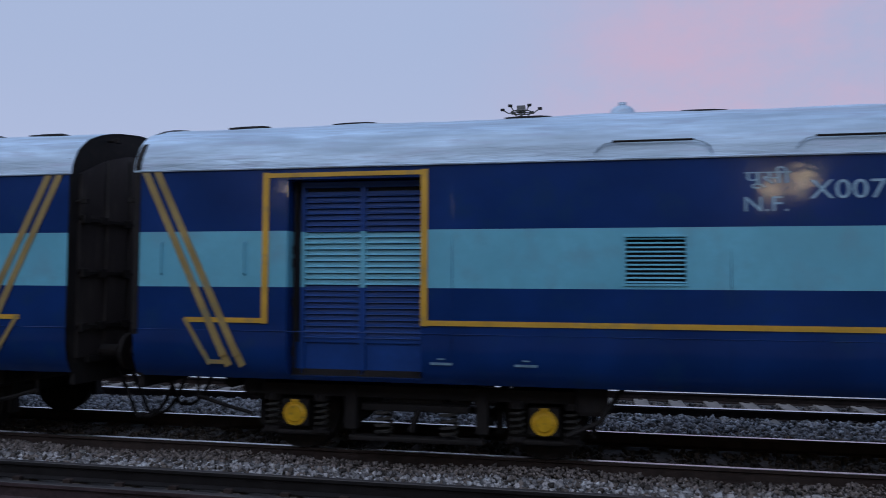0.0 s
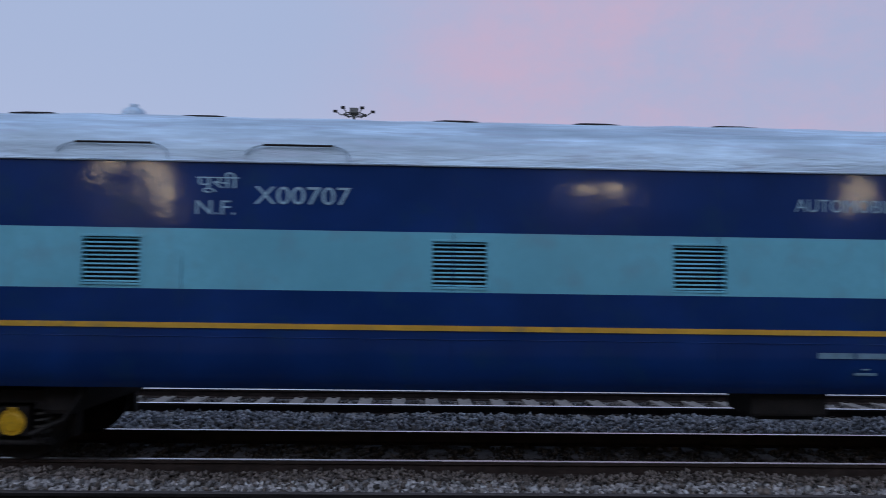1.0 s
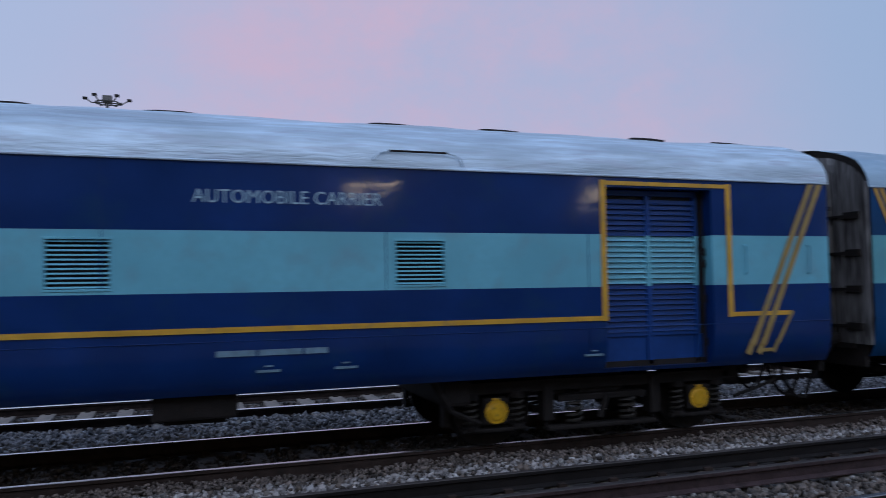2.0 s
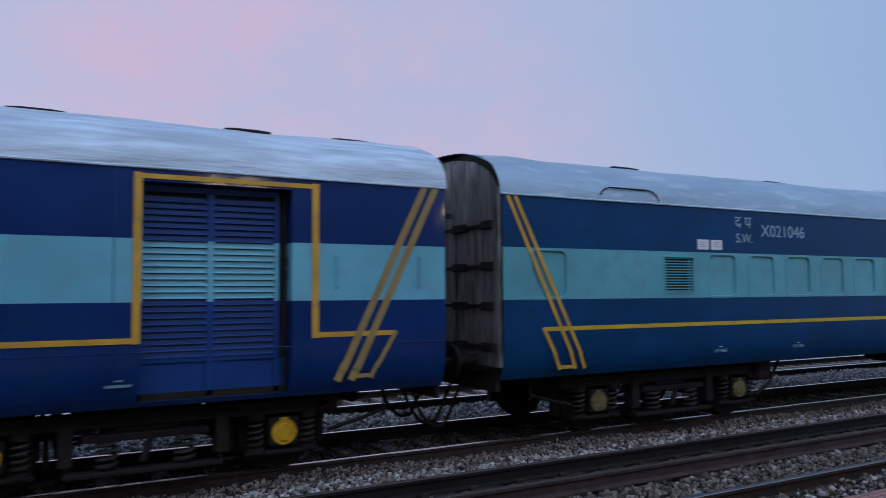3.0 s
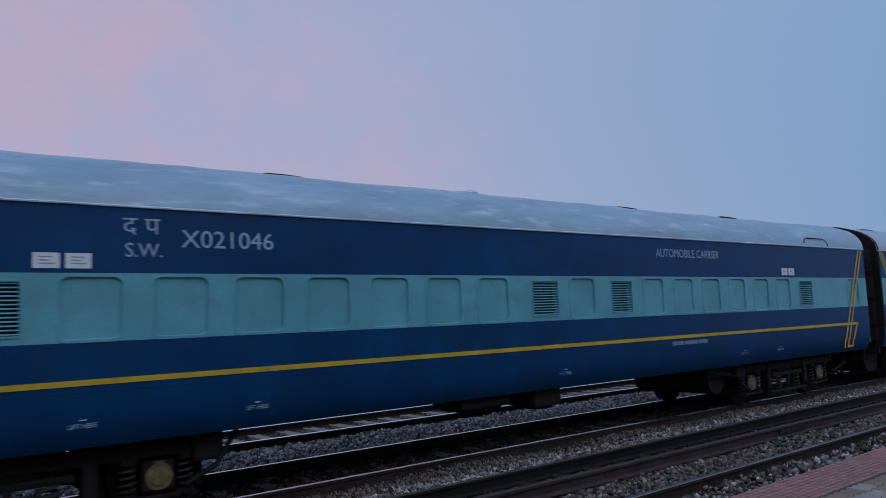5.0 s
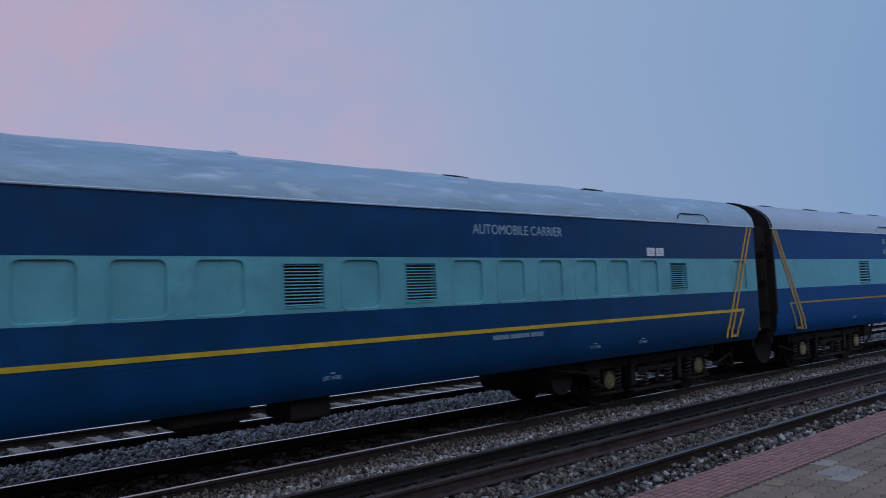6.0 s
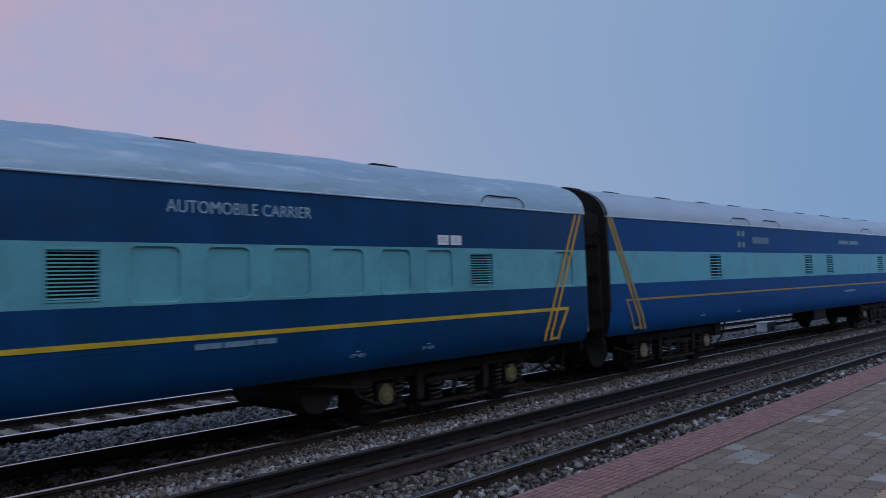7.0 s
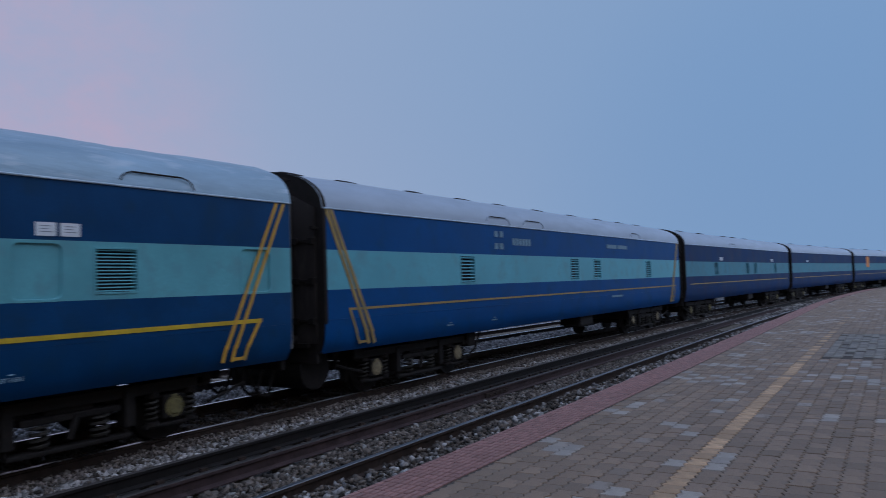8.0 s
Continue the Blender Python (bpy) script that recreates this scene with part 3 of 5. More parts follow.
def side_wall(holes, seed, y_sign, mats, wavy=0.008, band=(1.925, 2.56)):
    """One side with openings (x0, x1, z0, z1, depth) cut through its skin."""
    xs = sorted({round(-HALF + 0.305 * i, 3) for i in range(71)} | {HALF} | {h[i] for h in holes for i in (0, 1)})
    xs = [x for i, x in enumerate(xs) if i == 0 or x - xs[i - 1] > 0.012 or any(x in h[:2] for h in holes)]
    zs = sorted({z for z, _ in TURN_UNDER if z not in (1.925, 2.56)} | set(band) | {h[i] for h in holes for i in (2, 3)})
    off = Vector((seed * 13.7, seed * 5.1, 0))

    def at(x, z):
        y = WIDE - inset(z)
        if 1.0 < z < EAVE - 0.05 and abs(x) < HALF - 0.02:
            y += wavy * noise.noise(Vector((x * 0.9, z * 1.4, 0)) + off) + wavy * 0.5 * noise.noise(Vector((x * 3.1, z * 3.0, 4)) + off)
        return (x, y_sign * y, z)

    verts = [at(x, z) for z in zs for x in xs]
    n = len(xs)
    faces, mi = [], []
    for j in range(len(zs) - 1):
        for i in range(n - 1):
            cx, cz = (xs[i] + xs[i + 1]) / 2, (zs[j] + zs[j + 1]) / 2
            if any(h[0] < cx < h[1] and h[2] < cz < h[3] for h in holes):
                continue
            q = (j * n + i, j * n + i + 1, (j + 1) * n + i + 1, (j + 1) * n + i)
            faces.append(q if y_sign < 0 else q[::-1])
            mi.append(1 if band[0] < cz < band[1] else 0)
    for x0, x1, z0, z1, d in holes:
        zz = [z for z in zs if z0 <= z <= z1]
        for x, flip in ((x0, False), (x1, True)):
            for a, b in zip(zz, zz[1:]):
                k = len(verts)
                ya, yb = at(x, a)[1], at(x, b)[1]
                verts += [(x, ya, a), (x, ya - y_sign * d, a), (x, yb - y_sign * d, b), (x, yb, b)]
                faces.append((k, k + 1, k + 2, k + 3) if not flip else (k + 3, k + 2, k + 1, k))
                mi.append(1 if band[0] < (a + b) / 2 < band[1] else 0)
        for z, flip in ((z0, True), (z1, False)):
            k = len(verts)
            y, w = at(x0, z)[1], at(x1, z)[1]
            verts += [(x0, y, z), (x1, w, z), (x1, w - y_sign * d, z), (x0, y - y_sign * d, z)]
            faces.append((k, k + 1, k + 2, k + 3) if not flip else (k + 3, k + 2, k + 1, k))
            mi.append(0)
    me = mesh_of("side_wall", verts, faces, mats, mi)
    bm = bmesh.new()
    bm.from_mesh(me)
    bmesh.ops.remove_doubles(bm, verts=bm.verts, dist=0.0005)
    bm.to_mesh(me)
    bm.free()
    me.polygons.foreach_set("use_smooth", [True] * len(me.polygons))
    me.set_sharp_from_angle(angle=radians(25))
    return me


def roof_yz(a):
    """A point of the roof's arch; a runs from 0 at one eave to pi at the other."""
    c, s = math.cos(a), math.sin(a)
    return (-WIDE * math.copysign(abs(c) ** 0.90, c) * 1.004, EAVE + (CREST - EAVE) * abs(s) ** 0.92)


def roof_mesh(seed, wrinkle, mat):
    xs = np.linspace(-HALF - 0.03, HALF + 0.03, 110)
    an = np.linspace(0, math.pi, 25)
    verts, faces = [], []
    for x in xs:
        for a in an:
            y, z = roof_yz(a)
            d = wrinkle * (noise.noise(Vector((x * 0.55, a * 2.4, seed))) + 0.6 * noise.noise(Vector((x * 1.9, a * 5.0, seed + 9)))) * min(1, math.sin(a) * 4)
            verts.append((x, y * (1 + d / 3), z + d))
    m = len(an)
    for i in range(len(xs) - 1):
        for j in range(m - 1):
            faces.append((i * m + j, (i + 1) * m + j, (i + 1) * m + j + 1, i * m + j + 1))
    return mesh_of("roof", verts, faces, mat, smooth=True)


def strip(bm, pts, w, y):
    """A painted line of that width through points (x, z), as thin raised strips with square joints."""
    for (x0, z0), (x1, z1) in zip(pts, pts[1:]):
        d = Vector((x1 - x0, 0, z1 - z0))
        L = d.length
        m = Matrix.Translation(((x0 + x1) / 2, y, (z0 + z1) / 2)) @ Matrix.Rotation(-math.atan2(d.z, d.x), 4, "Y")
        r = bmesh.ops.create_cube(bm, size=1.0)
        bmesh.ops.scale(bm, vec=(L + w * 0.9, 0.008, w), verts=r["verts"])
        bmesh.ops.transform(bm, matrix=m, verts=r["verts"])
    return bm


def arch_fan(bm, x, grow, z0, thick):
    """A slab in the shape of the coach's cross-section."""
    prof = [(-(WIDE - inset(max(z0, 0.88))) - grow, z0), (-WIDE - grow, 1.43), (-WIDE - grow, EAVE)]
    prof += [(y * (1 + grow / WIDE), z + grow * math.sin(a)) for a in np.linspace(0.08, math.pi - 0.08, 19) for y, z in [roof_yz(a)]]
    prof += [(-a, b) for a, b in prof[2::-1]]
    va = [bm.verts.new((x, a, b)) for a, b in prof]
    vb = [bm.verts.new((x + thick, a, b)) for a, b in prof]
    n = len(prof)
    bm.faces.new(va[::-1] if thick > 0 else va)
    bm.faces.new(vb if thick > 0 else vb[::-1])
    for i in range(n):
        k = (i + 1) % n
        q = (va[i], va[k], vb[k], vb[i])
        bm.faces.new(q if thick > 0 else q[::-1])
    return bm


def coil(bm, x, y, z0, z1, r, wire, turns):
    pts = [(x + r * math.cos(a), y + r * math.sin(a), z0 + (z1 - z0) * a / (2 * math.pi * turns)) for a in np.linspace(0, 2 * math.pi * turns, int(turns * 9) + 1)]
    return tube(bm, pts, wire, 5)


def lettering(coach, text, x0, x1, z0, z1, label, mat=None):
    cu = bpy.data.curves.new("lettering", "FONT")
    cu.body, cu.size, cu.extrude, cu.resolution_u = text, 1.0, 0.0, 3
    tmp = bpy.data.objects.new("lettering", cu)
    me = bpy.data.meshes.new_from_object(tmp)
    bpy.data.objects.remove(tmp)
    n = len(me.vertices)
    if n == 0:
        return bars(coach, [(x0, x1, z0, z1)], label)
    co = np.empty(n * 3)
    me.vertices.foreach_get("co", co)
    co = co.reshape(-1, 3)
    lo, hi = co.min(0), co.max(0)
    out = np.zeros_like(co)
    out[:, 0] = x0 + (co[:, 0] - lo[0]) / (hi[0] - lo[0]) * (x1 - x0)
    out[:, 2] = z0 + (co[:, 1] - lo[1]) / (hi[1] - lo[1]) * (z1 - z0)
    out[:, 1] = -WIDE - 0.009
    me.vertices.foreach_set("co", out.reshape(-1))
    me.materials.clear()
    me.materials.append(mat or WHITE)
    me.update()
    return under("lettering", me, coach, label)


def bars(coach, rects, label, mat=None, name="lettering"):
    bm = bmesh.new()
    for x0, x1, z0, z1 in rects:
        y = WIDE - inset((z0 + z1) / 2)
        box(bm, x0, x1, -y - 0.010, -y - 0.002, z0, z1)
    return part(name, bm, mat or WHITE, coach, label)


def louvre_vent(coach, x0, x1, z0, z1, mat, edge, n=11, fill=0.285):
    """A louvred ventilator set in the side: a frame and its slats."""
    bm = bmesh.new()
    t = 0.018
    for a, b, c, d in ((x0 - t, x0 + 0.006, z0 - t, z1 + t), (x1 - 0.006, x1 + t, z0 - t, z1 + t), (x0, x1, z0 - t, z0 + 0.006), (x0, x1, z1 - 0.006, z1 + t)):
        box(bm, a, b, -WIDE - 0.010, -WIDE + 0.02, c, d, 0.003)
    v = part("ventilator", bm, edge, coach, "louvred steel ventilator in the teal band")
    # an added sheet that paints the shade between the slats
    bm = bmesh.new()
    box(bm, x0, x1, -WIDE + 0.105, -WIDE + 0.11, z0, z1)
    part("shade_backing", bm, GAP_SHADE, v)
    pitch = (z1 - z0) / n
    bm = bmesh.new()
    box(bm, x0, x1, -0.0035, 0.0035, -pitch * fill, pitch * fill, turn=Matrix.Rotation(radians(-42), 4, "X"))
    me = bpy.data.meshes.new("slat")
    bm.to_mesh(me)
    bm.free()
    me.materials.append(mat)
    for i in range(n):
        under("slat", me, v, m=Matrix.Translation((0, -WIDE + 0.012, z0 + pitch * (i + 0.5))))
    return v


def shutter_door(coach, x0, x1, mirror, body):
    """The recessed luggage door: two louvred leaves, a sill panel and the jamb bars."""
    y = -WIDE + 0.20
    mid = (x0 + x1) / 2 + (0.06 if not mirror else -0.06)
    a0, a1 = (x0 + 0.10, x1) if not mirror else (x0, x1 - 0.10)
    bm = bmesh.new()
    box(bm, x0, x1, y + 0.0, y + 0.015, 0.9, 1.30)
    door = part("luggage_door", bm, SHUTTER_NAVY, coach, "recessed double luggage door with louvred shutter leaves")
    for a, b in ((a0, a0 + 0.05), (mid - 0.035, mid + 0.035), (a1 - 0.05, a1)):
        for za, zb, paint in ((0.95, 1.925, SHUTTER_NAVY), (1.925, 2.56, body[1]), (2.56, 3.12, SHUTTER_NAVY)):
            bm = bmesh.new()
            box(bm, a, b, y - 0.03, y + 0.02, za, zb)
            part("stile", bm, paint, door)
    for d, z, h in ((0.033, 3.06, 0.07), (0.02, 1.30, 0.06)):
        bm = bmesh.new()
        box(bm, a0, a1, y - d, y + 0.02, z, z + h, 0.006)
        part("rail", bm, SHUTTER_NAVY, door)
    # near-black sheet standing in for the shade in the recess and jamb gap
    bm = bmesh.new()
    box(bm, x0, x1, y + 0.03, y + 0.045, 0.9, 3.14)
    part("shade_backing", bm, GAP_SHADE, door)
    z, pitch = 1.345, 0.0668
    mats = {}
    for mat in (SHUTTER_NAVY, body[1]):
        for key, (a, b) in enumerate(((a0 + 0.05, mid - 0.035), (mid + 0.035, a1 - 0.05))):
            bm = bmesh.new()
            prof = [(0.004, pitch * 0.54), (-0.004, -pitch * 0.08), (-0.026, -pitch * 0.22), (-0.029, -pitch * 0.34), (-0.010, -pitch * 0.40), (0.012, pitch * 0.50)]
            va, vb = [bm.verts.new((a, p, q)) for p, q in prof], [bm.verts.new((b, p, q)) for p, q in prof]
            for i in range(6):
                k = (i + 1) % 6
                bm.faces.new((va[i], va[k], vb[k], vb[i]))
            bm.faces.new(va[::-1])
            bm.faces.new(vb)
            bmesh.ops.recalc_face_normals(bm, faces=bm.faces)
            me = bpy.data.meshes.new("slat")
            bm.to_mesh(me)
            bm.free()
            me.materials.append(mat)
            mats[mat.name, key] = me
    while z + pitch < 3.08:
        zc = z + pitch / 2
        mat = body[1] if 1.925 < zc < 2.56 else SHUTTER_NAVY
        for key in (0, 1):
            under("slat", mats[mat.name, key], door, m=Matrix.Translation((0, y - 0.004, zc)))
        z += pitch
    bm = bmesh.new()
    hx = x0 + 0.04 if not mirror else x1 - 0.04
    for zc in (1.2, 1.75, 2.2, 2.35):
        rod(bm, (hx, y - 0.08, zc - 0.05), (hx, y - 0.08, zc + 0.05), 0.018, 8)
    rod(bm, (hx, y - 0.05, 0.98), (hx, y - 0.05, 3.1), 0.016, 8)
    part("latch_bar", bm, SOOT, door, "black locking bar with latches")


def window_panel(x0, x1, z0, z1):
    """A blanked window: a rounded opening with a plate set back in it."""
    bm = bmesh.new()
    r, pts = 0.085, []
    for cx, cz, a0 in ((x1 - r, z1 - r, 0), (x0 + r, z1 - r, 90), (x0 + r, z0 + r, 180), (x1 - r, z0 + r, 270)):
        pts += [(cx + r * math.cos(radians(a0 + d)), cz + r * math.sin(radians(a0 + d))) for d in (0, 22, 45, 68, 90)]
    n = len(pts)
    cx, cz = (x0 + x1) / 2, (z0 + z1) / 2

    def ring(k, y):
        return [bm.verts.new((cx + (x - cx) * (1 - k / (x1 - x0) * 2), y, cz + (z - cz) * (1 - k / (z1 - z0) * 2))) for x, z in pts]

    rings = [ring(-0.030, -WIDE + 0.004), ring(-0.028, -WIDE - 0.005), ring(0.0, -WIDE - 0.006), ring(0.006, -WIDE - 0.001), ring(0.008, -WIDE + 0.026)]
    for a, b in zip(rings, rings[1:]):
        for i in range(n):
            k = (i + 1) % n
            bm.faces.new((a[i], b[i], b[k], a[k]))
    bm.faces.new(rings[-1][::-1])
    bmesh.ops.recalc_face_normals(bm, faces=bm.faces)
    return bm


def roof_hood(coach, x0, x1, ends):
    """A shallow curved rain gutter on the lower roof: a dark lip with bent-down ends."""

    def on(x, z):
        a = math.asin(min(1, ((z - EAVE) / (CREST - EAVE)) ** (1 / 0.92)))
        y, _ = roof_yz(a)
        return (x, y - 0.02, z + 0.008)

    top = EAVE + 0.185
    left = [on(x0, EAVE + 0.07), on(x0 + 0.03, EAVE + 0.12), on(x0 + 0.09, top - 0.025), on(x0 + 0.18, top)]
    right = [on(x1 - 0.18, top), on(x1 - 0.09, top - 0.025), on(x1 - 0.03, EAVE + 0.11), on(x1, EAVE + 0.03)]
    lip = [on(x0 + 0.18 + (x1 - x0 - 0.36) * i / 6, top) for i in range(7)]
    gutter = part("rain_gutter", tube(bmesh.new(), lip, 0.012, 6), SOOT, coach, "dark curved rain gutter lip")
    for pts in (left, right):
        part("gutter_end", tube(bmesh.new(), pts, 0.010, 6), ends, gutter)


def roof_cap(coach, x):
    bm = bmesh.new()
    y, z = -0.42, roof_yz(math.acos((0.42 / WIDE / 1.004) ** 1.111))[1]
    for w, d, z0, z1 in ((0.28, 0.20, -0.05, 0.002), (0.23, 0.15, -0.01, 0.018), (0.17, 0.11, 0.01, 0.032)):
        box(bm, x - w, x + w, y - d, y + d, z + z0, z + z1, 0.008)
    part("roof_ventilator", bm, SOOT, coach, "flat black roof ventilator cap")


def roof_dome(coach, x, rise=0.75):
    bm = bmesh.new()
    bmesh.ops.create_uvsphere(bm, u_segments=14, v_segments=8, radius=0.15, matrix=Matrix.Translation((x, -0.42, CREST + 0.01)) @ Matrix.Diagonal((1, 1, rise, 1)))
    if rise > 0.5:
        rod(bm, (x, -0.42, CREST + 0.1), (x, -0.42, CREST + 0.15), 0.05)
    part("roof_dome", bm, SILVER, coach, "silver domed roof ventilator", smooth=True)


def bogie_frame(coach, xc, hub):
    """A coil-sprung bogie: frame, springs, axle boxes and wheelsets."""
    bm = bmesh.new()
    for s in (-1, 1):
        y = s * 1.13
        box(bm, xc - 1.95, xc + 1.95, y - 0.07, y + 0.07, 0.66, 0.80, 0.015)
        for ax in (-1.448, 1.448):
            for d in (-0.30, 0.30):
                rod(bm, (xc + ax + d, y, 0.60), (xc + ax + d, y, 0.68), 0.10, 14)
                rod(bm, (xc + ax + d, y, 0.235), (xc + ax + d, y, 0.29), 0.10, 14)
            box(bm, xc + ax - 0.42, xc + ax + 0.42, y - 0.06, y + 0.06, 0.205, 0.255, 0.015)
        box(bm, xc - 0.62, xc + 0.62, y - 0.10, y + 0.06, 0.52, 0.60, 0.015)
        box(bm, xc - 0.78, xc + 0.78, y - 0.11, y + 0.05, 0.175, 0.235, 0.02)
        for d in (-0.76, 0.76):
            rod(bm, (xc + d, y - 0.02, 0.2), (xc + d * 0.93, y - 0.02, 0.72), 0.028)
            box(bm, xc + d - 0.07, xc + d + 0.07, y - 0.10, y + 0.10, 0.30, 0.78, 0.012)
        rod(bm, (xc - 0.05, y - 0.09, 0.30), (xc + 0.05, y - 0.09, 0.56), 0.04)
    for x in (-1.93, -0.55, 0.55, 1.93):
        box(bm, xc + x - 0.07, xc + x + 0.07, -1.13, 1.13, 0.62, 0.78)
    box(bm, xc - 0.30, xc + 0.30, -1.15, 1.15, 0.60, 0.86, 0.02)
    for x in (-0.92, -1.98, 0.92, 1.98):
        box(bm, xc + x - 0.035, xc + x + 0.035, -0.92, -0.78, 0.25, 0.65)
        box(bm, xc + x - 0.035, xc + x + 0.035, 0.78, 0.92, 0.25, 0.65)
    for x in (-0.80, 0.80):
        box(bm, xc + x - 0.05, xc + x + 0.05, -0.95, 0.95, 0.36, 0.44, 0.01)
    for x in (-0.2, 0.2):
        rod(bm, (xc + x, -0.6, 0.5), (xc + x * 4, -0.6, 0.40), 0.02, 6)
    frame_ob = part("bogie_frame", bm, SOOT, coach, "black sooty bogie frame with hangers and brake blocks")
    for s in (-1, 1):
        y = s * 1.13
        for ax in (-1.448, 1.448):
            for d in (-0.30, 0.30):
                part("coil_spring", coil(bmesh.new(), xc + ax + d, y, 0.29, 0.60, 0.075, 0.017, 4.5), SPRING, frame_ob)
            bm = bmesh.new()
            rod(bm, (xc + ax, y + s * 0.05, 0.457), (xc + ax, y - s * 0.12, 0.457), 0.17, 20)
            box(bm, xc + ax - 0.17, xc + ax + 0.17, y - 0.08, y + 0.08, 0.30, 0.62, 0.03)
            ab = part("axle_box", bm, SOOT, frame_ob)
            bm = bmesh.new()
            rod(bm, (xc + ax, y + s * 0.055, 0.452), (xc + ax, y + s * 0.085, 0.452), 0.150, 24, r2=0.142)
            rod(bm, (xc + ax, y + s * 0.085, 0.452), (xc + ax, y + s * 0.10, 0.452), 0.11, 20, r2=0.09)
            for q in range(6):
                c, e = 0.13 * math.cos(q * 1.047), 0.13 * math.sin(q * 1.047)
                rod(bm, (xc + ax + c, y + s * 0.08, 0.452 + e), (xc + ax + c, y + s * 0.10, 0.452 + e), 0.016, 6)
            box(bm, xc + ax - 0.05, xc + ax + 0.05, y + (0.05 if s > 0 else -0.09), y + (0.09 if s > 0 else -0.05), 0.58, 0.615, 0.01)
            part("axle_cover", bm, hub, frame_ob, "round yellow-painted axle box cover", smooth=False)
        for d in (-0.38, 0.38):
            part("coil_spring", coil(bmesh.new(), xc + d, y - 0.03, 0.235, 0.52, 0.095, 0.021, 4.0), SPRING, frame_ob)
    return frame_ob


def wheelset(frame_ob, x):
    bm = bmesh.new()
    rod(bm, (0, -1.0, 0), (0, 1.0, 0), 0.085, 12)
    for s in (-1, 1):
        rod(bm, (0, s * 0.80, 0), (0, s * 0.935, 0), 0.4575, 32)
        rod(bm, (0, s * 0.775, 0), (0, s * 0.805, 0), 0.485, 32)
        for q in range(5):
            a = q * 1.2566
            rod(bm, (0.27 * math.cos(a), s * 0.925, 0.27 * math.sin(a)), (0.27 * math.cos(a), s * 0.945, 0.27 * math.sin(a)), 0.05, 8)
    ob = part("wheelset", bm, [WHEEL], frame_ob, "dark steel wheelset rolling on the rails")
    ob.matrix_basis = Matrix.Translation((x, 0, 0.4575))
    WHEELS.append(ob)
    return ob


WHEELS = []
D0 = 8.8395  # from the first axle to a coach's middle


